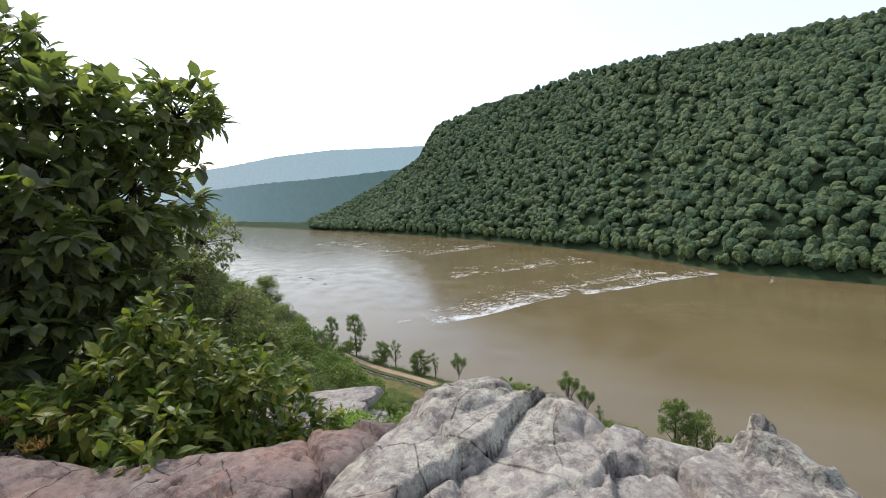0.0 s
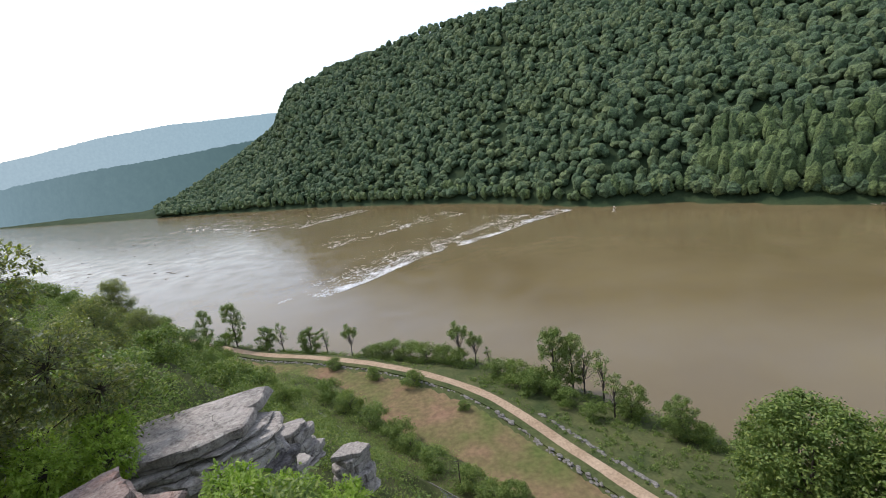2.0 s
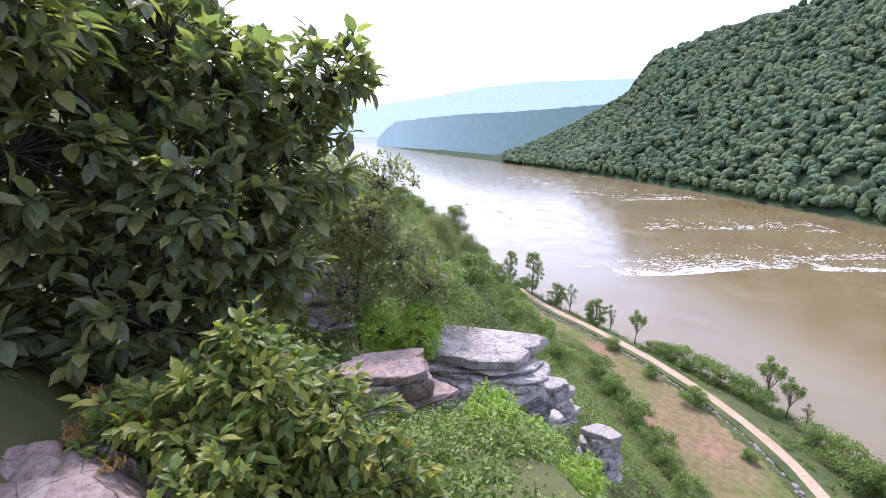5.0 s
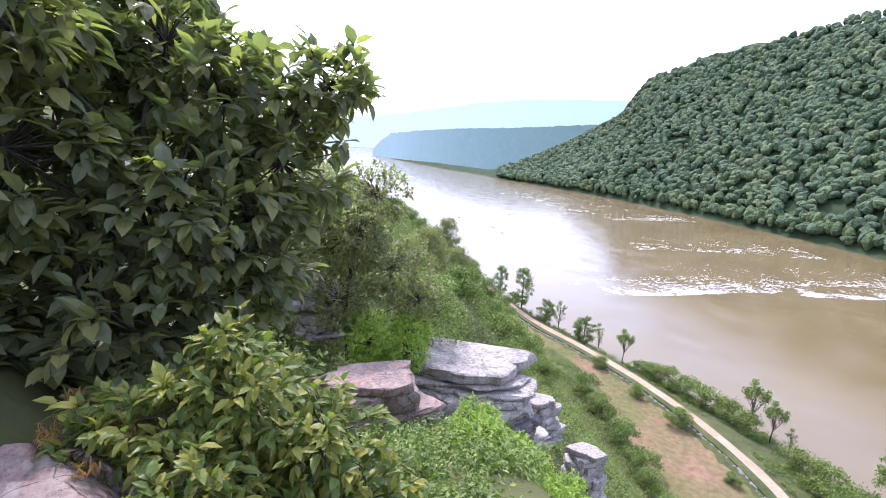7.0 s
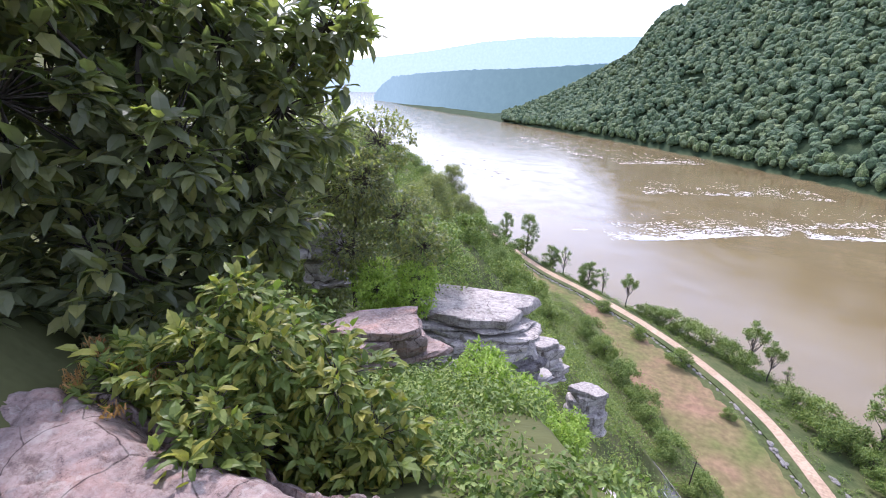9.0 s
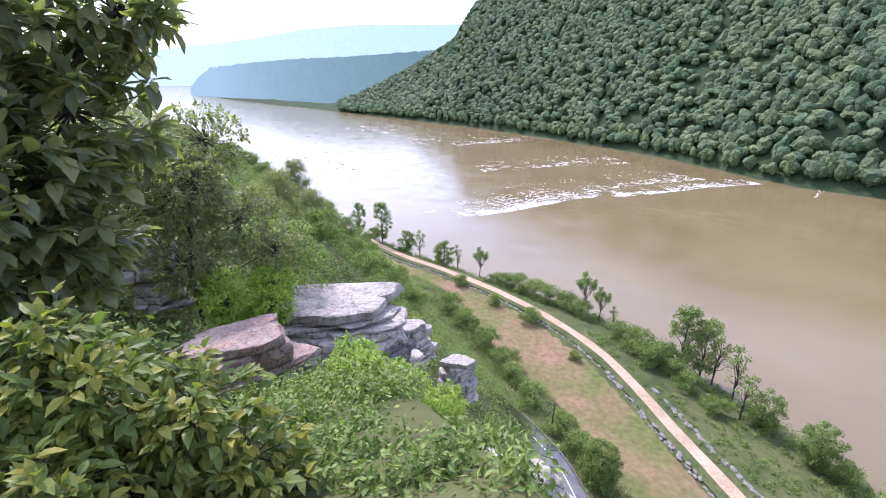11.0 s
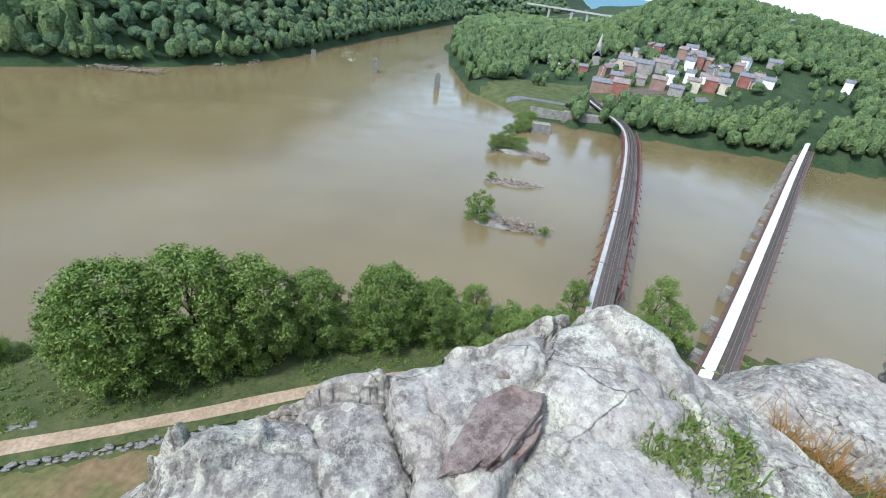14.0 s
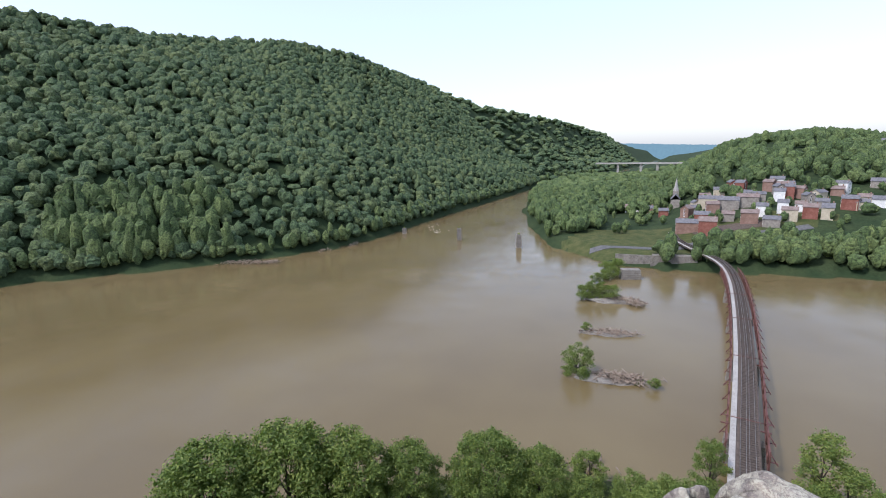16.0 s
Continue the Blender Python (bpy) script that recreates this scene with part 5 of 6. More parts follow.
DAM = [(-75, 305), (-58, 317), (-35, 338), (7, 384), (50, 407), (83, 430), (111, 452), (165, 484)]
foam("rapids", smooth_line(DAM, 4), 12, 3600, 0.8, 1, "white rapids breaking over a sunken dam")
foam("rapids", smooth_line([(-60, 322), (0, 395), (60, 450), (120, 490)], 4), 30, 2200, 0.6, 2, "scattered white water behind the dam")
foam("rapids", smooth_line([(-90, 470), (-20, 520), (60, 560)], 4), 40, 1500, 0.65, 3, "white riffles in the broad river")
foam("rapids", smooth_line([(-160, 640), (-110, 690), (-70, 720)], 4), 34, 1000, 0.8, 4, "white riffles near the far shore")
foam("rapids", smooth_line([(-420, 800), (-300, 720), (-230, 640)], 4), 120, 900, 0.9, 5, "scattered riffles downriver")
foam("rapids", smooth_line([(-95, 318), (-104, 312)], 4), 2.5, 60, 1.1, 6, "small patch of white water")
foam("rapids", smooth_line([(205, 470), (190, 440)], 4), 1.5, 24, 0.9, 7, "thin curl of foam")
foam("rapids", smooth_line([(620, 205), (560, 190), (540, 170)], 4), 10, 90, 1.0, 9, "ripples over shallow rocks")
WET_ROCK = plain("wet_river_rock", (0.03, 0.028, 0.025), (0.07, 0.06, 0.05), 0.6, 0.4, 0.5)
DRIFT = plain("bleached_driftwood", (0.16, 0.12, 0.09), (0.34, 0.28, 0.22), 0.8, 0.9, 0.15)
rng = np.random.RandomState(71)
v0, f0 = ico(1)
vs, fs = [], []
for k in range(70):
    yawk, rk = rng.uniform(22, 40), rng.uniform(480, 1000)
    x, y = -math.sin(radians(yawk)) * rk, math.cos(radians(yawk)) * rk
    v = v0 * rng.uniform(0.6, 1.3, (len(v0), 1)) * [rng.uniform(2, 6), rng.uniform(0.8, 1.6), 0.5]
    a = rng.uniform(-0.7, -0.3)
    v = np.stack([v[:, 0] * math.cos(a) - v[:, 1] * math.sin(a) + x, v[:, 0] * math.sin(a) + v[:, 1] * math.cos(a) + y, v[:, 2] + 0.05], 1)
    vs.append(v), fs.append(f0 + k * len(v0))
tagged(mesh_object("river_rocks", np.concatenate(vs), np.concatenate(fs), WET_ROCK), "dark rocks breaking the downriver surface", "rocks", kind="stuff")


def debris(name, places, seed, label, length=3.0, per=40):
    """Heaps of tangled drift logs."""
    rng = np.random.RandomState(seed)
    parts = []
    for x, y, z, rx, ry in places:
        for _ in range(per):
            c = np.array([x + rng.normal(0, rx * 0.5), y + rng.normal(0, ry * 0.5), 0])
            c[2] = z + max(0.1, 1.5 * math.exp(-((c[0] - x) / rx) ** 2 - ((c[1] - y) / ry) ** 2) * rng.uniform(0.2, 1))
            d = rng.normal(0, 1, 3) * [1, 1, 0.3]
            d *= length * rng.uniform(0.25, 0.7) / np.linalg.norm(d)
            w = rng.uniform(0.1, 0.3)
            parts.append(tube([c - d, c + d], [w, w * 0.6], 4))
    v, f = join(parts)
    return tagged(mesh_object(name, v, f, DRIFT), label, "driftwood", kind="stuff")


STONE = rock_material("old_masonry", (0.12, 0.11, 0.10), (0.27, 0.25, 0.22), (0.33, 0.33, 0.28), 0.2, (0.24, 0.19, 0.14), 0.5, 0.3)


def islet(cx, cy, rx, ry, h, seed, label):
    rng = np.random.RandomState(seed)
    v, f = ico(3)
    v = v * [rx, ry, h] * (1 + 0.22 * vnoise(v, 0.5, seed))[:, None]
    ob = mesh_object("islet", v, f, STONE)
    ob.matrix_basis = pose(cx, cy, 0)
    return tagged(ob, label, "islet")


islet(193, -12, 5, 15, 1.3, 1, "ruined pier stub heaped with driftwood")
islet(245, -14, 4.5, 14, 1.2, 2, "low ruined pier buried in driftwood")
islet(302, -20, 6, 16, 2.2, 3, "overgrown ruined pier with tangled driftwood")
debris("driftwood", [(193, -16, 0.8, 4.5, 12), (193, -20, 0.8, 3, 6)], 1, "grey driftwood piled on a ruined pier", 4.0, 190)
debris("driftwood", [(245, -16, 0.7, 4, 13)], 2, "grey driftwood piled on a low ruined pier", 3.6, 190)
debris("driftwood", [(297, -33, 1.2, 5, 5), (302, -24, 1.5, 4, 9)], 3, "tangled driftwood against an overgrown pier", 5.0, 110)
plant({"r": copy_thing(KINDS["round"], Matrix.Identity(4)), "b": copy_thing(KINDS["bush"], Matrix.Identity(4))}, [("r", 195, 0, 2.3), ("b", 193, -24, 1.3)], rng)
for x, y, s, k in ((303, -8, 0.8, "round"), (303, -14, 0.75, "round"), (304, -20, 1.1, "bush"), (302, -3, 1.1, "bush"), (352, -18, 0.9, "bush"), (360, -24, 1.0, "bush"), (372, -20, 1.1, "bush"), (345, -12, 0.8, "bush"), (380, -28, 1.2, "bush"), (188, -30, 0.45, "bush"), (246, -4, 0.5, "bush")):
    m = pose(x, y, 0.8, 0, 0, x * 7) @ Matrix.Diagonal((2.0 * s, 2.0 * s, 2.0 * s, 1))
    copy_thing(KINDS[k], m).matrix_basis = m
debris("driftwood", [(352 + i * 1.5, 318 - i * 9, 1.0, 8, 5) for i in range(6)] + [(420, 255, 0.8, 12, 5), (455, 240, 0.6, 10, 5)], 4, "brown drift and roots along the far shore", 4, 45)
debris("driftwood", [(133, -6, 0.6, 5, 6), (128, 6, 0.6, 4, 5)], 5, "driftwood washed against the near bank", 3, 40)


def masonry(name, cx, cy, z0, z1, lx, ly, turn, courses, label, category, group=""):
    """A tapering pier of coursed stone blocks, each course set slightly in or out."""
    root = thing(name, pose(cx, cy, 0, 0, 0, turn), label, category, group)
    rng = np.random.RandomState(int(abs(cx * 3 + cy)))
    hh = (z1 - z0) / courses
    for k in range(courses):
        t = k / max(courses - 1, 1)
        ax, ay = lx * (1 - 0.18 * t) / 2 + rng.uniform(-0.06, 0.06), ly * (1 - 0.12 * t) / 2 + rng.uniform(-0.06, 0.06)
        part("stone_course", add_box(bmesh.new(), -ax, ax, -ay, ay, z0 + k * hh + 0.03, z0 + (k + 1) * hh, 0.07), STONE, root)
    return root


for x, y, hgt in ((498, 131, 13.5), (463, 60, 14.0), (532, 210, 7.0)):
    masonry("bridge_pier", x, y, -3, hgt, 3.6, 5.5, 15, 9, "old masonry pier standing alone in the river", "pier", "old river piers")
    m = pose(x, y, hgt - 0.6) @ Matrix.Diagonal((0.5, 0.5, 0.5, 1))
    copy_thing(KINDS["bush"], m).matrix_basis = m
masonry("pier_ruin", 362, -36, -2, 7, 9, 15, 8, 6, "ruined masonry abutment in the river", "ruin")

# ---- railway bridges ----
RUST = plain("rusty_steel", (0.085, 0.04, 0.034), (0.19, 0.085, 0.07), 0.6, 0.75, 0.3)
DECK = plain("weathered_bridge_deck", (0.07, 0.058, 0.05), (0.13, 0.11, 0.095), 0.5, 0.9, 0.2)
BALLAST = plain("track_ballast", (0.075, 0.06, 0.05), (0.135, 0.108, 0.09), 0.9, 0.95, 0.1, 0.8, 0.1)
TIMBER = plain("railway_timber", (0.055, 0.045, 0.04), (0.10, 0.085, 0.075), 1.2, 0.9, 0.2)
CONCRETE = plain("pale_concrete", (0.30, 0.29, 0.27), (0.42, 0.40, 0.37), 0.5, 0.9, 0.2)
STEEL = plain("worn_rail_steel", (0.22, 0.20, 0.19), (0.34, 0.32, 0.30), 1.0, 0.4, 0.5, 0.2, 0.01, 0.8)
WHITE_ROOF = plain("white_car_roof", (0.62, 0.63, 0.64), (0.78, 0.79, 0.80), 0.3, 0.5, 0.4)


def strip(name, line, offs, z0, z1, mat, parent):
    """A solid band that follows a line, between two sideways offsets."""
    d = np.gradient(line, axis=0)
    d /= np.linalg.norm(d, axis=1)[:, None]
    nrm = np.stack([d[:, 1], -d[:, 0]], 1)
    n = len(line)
    a, b = line + nrm * offs[0], line + nrm * offs[1]
    v = np.concatenate([np.column_stack([a, np.full(n, z0)]), np.column_stack([b, np.full(n, z0)]), np.column_stack([b, np.full(n, z1)]), np.column_stack([a, np.full(n, z1)])])
    i = np.arange(n - 1)
    f = [np.stack([k * n + i, k * n + i + 1, ((k + 1) % 4) * n + i + 1, ((k + 1) % 4) * n + i], 1) for k in range(4)]
    f.append(np.array([[0, n, 2 * n, 3 * n], [n - 1, 4 * n - 1, 3 * n - 1, 2 * n - 1]]))
    return mesh_object(name, v, np.concatenate(f), mat, parent)


def ties(line, off, z, parent, gauge=1.43, every=1.2, length=2.6):
    """Sleepers, then two rails, along one track."""
    d = np.gradient(line, axis=0)
    d /= np.linalg.norm(d, axis=1)[:, None]
    s = np.concatenate([[0], np.cumsum(np.linalg.norm(np.diff(line, axis=0), axis=1))])
    bm = bmesh.new()
    for t in np.arange(0, s[-1], every):
        c = np.array([np.interp(t, s, line[:, k]) for k in (0, 1)])
        w = np.array([np.interp(t, s, d[:, k]) for k in (0, 1)])
        nn = np.array([w[1], -w[0]])
        c = c + nn * off
        add_bar(bm, (*(c - nn * length / 2), z), (*(c + nn * length / 2), z), 0.22, 0.2)
    tagged(part("sleepers", bm, TIMBER, parent), kind="stuff")
    for g in (-gauge / 2, gauge / 2):
        strip("rail", line, (off + g - 0.05, off + g + 0.05), z + 0.05, z + 0.24, STEEL, parent)


BR1 = smooth_line([(96, -36), (116, -40.5), (203, -65), (281, -84.5), (330, -94.5), (365, -98), (395, -95), (430, -88), (470, -84), (520, -90)], 5)
bridge = thing("railway_bridge", pose(0, 0, 0), "rusty truss railway bridge with a pale footway", "bridge")
strip("deck", BR1, (-4.0, 3.6), 11.6, 12.7, DECK, bridge)
strip("footway", BR1, (-4.0, -2.4), 12.7, 13.0, CONCRETE, bridge)
strip("ballast_bed", BR1, (-2.2, 3.4), 12.7, 12.9, BALLAST, bridge)
ties(BR1, 1.6, 13.0, bridge)
ties(BR1, -0.6, 13.0, bridge, length=1.6)
straight = BR1[(BR1[:, 0] > 128) & (BR1[:, 0] < 355)]
for off in (-4.8, 5.4):
    strip("girder", straight, (off - 0.18, off + 0.18), 8.2, 8.8, RUST, bridge)
    strip("girder", straight, (off - 0.18, off + 0.18), 13.3, 13.9, RUST, bridge)
d = np.gradient(straight, axis=0)
d /= np.linalg.norm(d, axis=1)[:, None]
nn = np.stack([d[:, 1], -d[:, 0]], 1)
for off, lean in ((-4.8, -1.8), (5.4, 1.9)):
    for k in range(0, len(straight) - 1):
        bm = bmesh.new()
        a, b = straight[k] + nn[k] * off, straight[k + 1] + nn[k + 1] * off
        add_bar(bm, (*a, 8.4), (*a, 13.8), 0.32)
        add_bar(bm, (*a, 8.4 if k % 2 else 13.7), (*b, 13.7 if k % 2 else 8.4), 0.26)
        if k % 2 == 0:
            c = straight[k] + nn[k] * (off + lean)
            add_bar(bm, (*c, 11.5), (*a, 14.6), 0.24)
            add_bar(bm, (*a, 12.2), (*c, 12.2), 0.24)
            add_bar(bm, (*a, 13.5), (*a, 15.2), 0.24)
        part("truss_panel", bm, RUST, bridge)
    strip("handrail", straight, (off * 0.94 - 0.05, off * 0.94 + 0.05), 14.0, 14.12, RUST, bridge)
for k in range(3, len(straight) - 3, 9):
    bm = bmesh.new()
    a, b = straight[k] + nn[k] * -6.5, straight[k] + nn[k] * 6.5
    add_bar(bm, (*a, 12.3), (*b, 12.3), 0.35)
    add_bar(bm, (*a, 14.9), (*b, 14.9), 0.18)
    part("cross_beam", bm, RUST, bridge)
for k in (3, 14, 25, 36, 46):
    if k < len(straight):
        masonry("bridge_pier", *straight[k], -3, 8.3, 4.5, 12, math.degrees(math.atan2(d[k][1], d[k][0])), 7, "tall stone pier under the truss bridge", "pier", "piers of the truss bridge")
masonry("bridge_abutment", 402, -72, -1, 10, 9, 36, 0, 6, "long stone abutment on the far bank", "abutment")

BR2 = smooth_line([(84, -54), (107, -69.5), (207, -130), (320, -198), (416, -257), (445, -276), (480, -306), (500, -330)], 5)
bridge = thing("railway_bridge", pose(0, 0, 0), "long plate girder bridge carrying two tracks", "bridge")
strip("deck", BR2, (-0.6, 8.0), 7.4, 8.8, DECK, bridge)
strip("girder", BR2, (-1.1, -0.6), 6.0, 9.1, RUST, bridge)
strip("girder", BR2, (8.0, 8.4), 6.0, 9.1, RUST, bridge)
strip("ballast_bed", BR2, (-0.4, 7.8), 8.8, 9.0, BALLAST, bridge)
ties(BR2, 5.8, 9.05, bridge)
ties(BR2, 1.6, 9.05, bridge)
d = np.gradient(BR2, axis=0)
d /= np.linalg.norm(d, axis=1)[:, None]
nn = np.stack([d[:, 1], -d[:, 0]], 1)
for k in range(0, len(BR2), 2):
    bm = bmesh.new()
    a, b = BR2[k] + nn[k] * 8.4, BR2[k] + nn[k] * 9.6
    add_bar(bm, (*a, 8.7), (*b, 8.7), 0.2)
    add_bar(bm, (*b, 8.7), (*b, 9.9), 0.1)
    part("bracket", bm, RUST, bridge)
for k in range(8, len(BR2) - 14, 5):
    masonry("bridge_pier", *(BR2[k] + nn[k] * 2.6), -3, 6.0, 3.4, 14.5, math.degrees(math.atan2(d[k][1], d[k][0])), 6, "stone pier under the girder bridge", "pier", "piers of the girder bridge")


def rail_car(p, q, group):
    p, q = np.array(p), np.array(q)
    ln = np.linalg.norm(q - p) - 0.9
    a = math.degrees(math.atan2(q[1] - p[1], q[0] - p[0]))
    root = thing("railway_car", pose(*((p + q) / 2), 9.3, 0, 0, a), "pale-roofed railway car standing on the bridge", "railway car", group)
    h = ln / 2
    part("body", add_box(bmesh.new(), -h, h, -1.5, 1.5, 0.9, 3.7, 0.12), CONCRETE, root, "dull silver side walls")
    bm = bmesh.new()
    for k in range(6):
        y0, y1 = -1.55 + k * 0.517, -1.55 + (k + 1) * 0.517
        za, zb = 3.7 + 0.5 * math.sin(math.pi * k / 6), 3.7 + 0.5 * math.sin(math.pi * (k + 1) / 6)
        vv = [bm.verts.new(c) for c in ((-h, y0, za), (h, y0, za), (h, y1, zb), (-h, y1, zb), (-h, y0, 3.6), (h, y0, 3.6), (h, y1, 3.6), (-h, y1, 3.6))]
        for f in ((0, 1, 2, 3), (7, 6, 5, 4), (0, 3, 7, 4), (1, 5, 6, 2)):
            bm.faces.new([vv[i] for i in f])
    part("roof", bm, WHITE_ROOF, root, "white curved roof")
    for s in (-0.72, 0.72):
        part("bogie", add_box(bmesh.new(), s * h - 1.4, s * h + 1.4, -1.1, 1.1, 0.1, 0.95, 0.1), RUST, root)
    return root


s = np.concatenate([[0], np.cumsum(np.linalg.norm(np.diff(BR2, axis=0), axis=1))])
side = BR2 + nn * 1.6
for t in np.arange(14, s[-1] - 26, 25.0):
    at = lambda u: [np.interp(u, s, side[:, k]) for k in (0, 1)]
    rail_car(at(t), at(t + 25), "cars of the train")


# ---- town ----
BRICK_RED = plain("red_brick", (0.20, 0.075, 0.055), (0.29, 0.13, 0.10), 0.35, 0.9, 0.15)
BRICK_DULL = plain("weathered_brick", (0.21, 0.13, 0.10), (0.30, 0.20, 0.16), 0.35, 0.9, 0.15)
FIELDSTONE = plain("grey_fieldstone", (0.20, 0.18, 0.155), (0.34, 0.31, 0.27), 0.5, 0.9, 0.15)
WHITEWASH = plain("white_clapboard", (0.70, 0.70, 0.68), (0.82, 0.82, 0.80), 0.4, 0.7, 0.3)
CREAM = plain("cream_stucco", (0.42, 0.37, 0.27), (0.54, 0.48, 0.37), 0.4, 0.8, 0.2)
SLATE = plain("slate_roof", (0.10, 0.10, 0.11), (0.19, 0.19, 0.20), 0.6, 0.7, 0.3)
TIN = plain("brown_tin_roof", (0.15, 0.11, 0.095), (0.25, 0.20, 0.18), 0.5, 0.6, 0.3)
GLASS_DARK, gn, gl, gb = material("dark_window_glass", 0.08, 0.5)
gb.inputs["Base Color"].default_value = (0.02, 0.023, 0.028, 1)
PANE = bpy.data.meshes.new("pane")
bm = add_box(bmesh.new(), -0.5, 0.5, -0.03, 0.03, -0.85, 0.85)
bm.to_mesh(PANE)
bm.free()
PANE.materials.append(GLASS_DARK)
TRIM = bpy.data.meshes.new("window_frame")
bm = bmesh.new()
add_box(bm, -0.68, -0.5, -0.07, 0.05, -1.0, 1.0)
add_box(bm, 0.5, 0.68, -0.07, 0.05, -1.0, 1.0)
add_box(bm, -0.68, 0.68, -0.07, 0.05, 0.85, 1.05)
add_box(bm, -0.78, 0.78, -0.14, 0.05, -1.08, -0.85)
bm.to_mesh(TRIM)
bm.free()
TRIM.materials.append(WHITEWASH)


def gable(bm, w, d, z0, rise, eave=0.5):
    w, d = w / 2 + eave, d / 2 + eave
    pts = [(-w, -d, z0), (w, -d, z0), (w, 0, z0 + rise), (-w, 0, z0 + rise), (-w, d, z0), (w, d, z0)]
    lo = [bm.verts.new(p) for p in pts]
    hi = [bm.verts.new((p[0], p[1], p[2] + 0.28)) for p in pts]
    for vs in (lo, hi):
        bm.faces.new((vs[0], vs[1], vs[2], vs[3]))
        bm.faces.new((vs[3], vs[2], vs[5], vs[4]))
    for i, j in ((0, 1), (1, 2), (2, 5), (5, 4), (4, 3), (3, 0)):
        bm.faces.new((lo[i], lo[j], hi[j], hi[i]))
    return bm


def house(x, y, w, d, storeys, wall, roof, label, turn=None, z=None, chimneys=1, porch=False, size=1.0):
    """A house that faces down the slope towards the rivers: walls, gable roof, chimneys and framed windows."""
    if turn is None:
        turn = math.degrees(math.atan2(y, x)) - 90 + 180
    g = zat(x, y) if z is None else z
    root = thing("house", pose(x, y, g - 1.5, 0, 0, turn), label, "house", "houses of the town")
    h = 1.5 + storeys * 3.1
    bm = add_box(bmesh.new(), -w / 2, w / 2, -d / 2, d / 2, -2.0, h)
    rise = d * 0.36
    for s in (-1, 1):
        x0 = s * (w / 2 - 0.15)
        t = [bm.verts.new(p) for p in ((x0, -d / 2, h), (x0, d / 2, h), (x0, 0, h + rise))]
        bm.faces.new(t)
    part("wall", bm, wall, root)
    part("roof", gable(bmesh.new(), w, d, h, rise), roof, root)
    for k in range(chimneys):
        cx = (-1 if k == 0 else 1) * w * 0.38
        part("chimney", add_box(bmesh.new(), cx - 0.45, cx + 0.45, -0.4, 0.4, h + rise * 0.5, h + rise + 1.5, 0.06), BRICK_DULL, root)
    n = max(2, int(w / 2.6))
    for st in range(storeys):
        for k in range(n):
            wx = (k + 0.5) / n * w - w / 2
            wz = 1.5 + st * 3.1 + 2.0
            win = new("window", TRIM)
            win.parent, win.location = root, (wx, -d / 2 - 0.03, wz)
            p = new("pane", PANE)
            p.parent, p.location = win, (0, 0.01, 0)
        for s in (-1, 1):
            win = new("window", TRIM)
            win.parent, win.location, win.rotation_euler = root, (s * (w / 2 + 0.03), 0, 1.5 + st * 3.1 + 2.0), (0, 0, s * math.pi / 2)
            p = new("pane", PANE)
            p.parent, p.location = win, (0, 0.01, 0)
    if porch:
        for st in range(1, storeys + 1):
            part("porch_roof", add_box(bmesh.new(), -w / 2, w / 2, -d / 2 - 2.2, -d / 2 - 0.12, 1.5 + st * 3.1 - 0.35, 1.5 + st * 3.1 - 0.15), WHITEWASH, root)
        for k in range(n + 1):
            px = k / n * (w - 0.4) - w / 2 + 0.2
            part("porch_post", add_box(bmesh.new(), px - 0.11, px + 0.11, -d / 2 - 2.15, -d / 2 - 1.93, 0, 1.5 + storeys * 3.1 - 0.35), WHITEWASH, root)
    return root


def polar(yaw, r):
    return -math.sin(radians(yaw)) * r, math.cos(radians(yaw)) * r


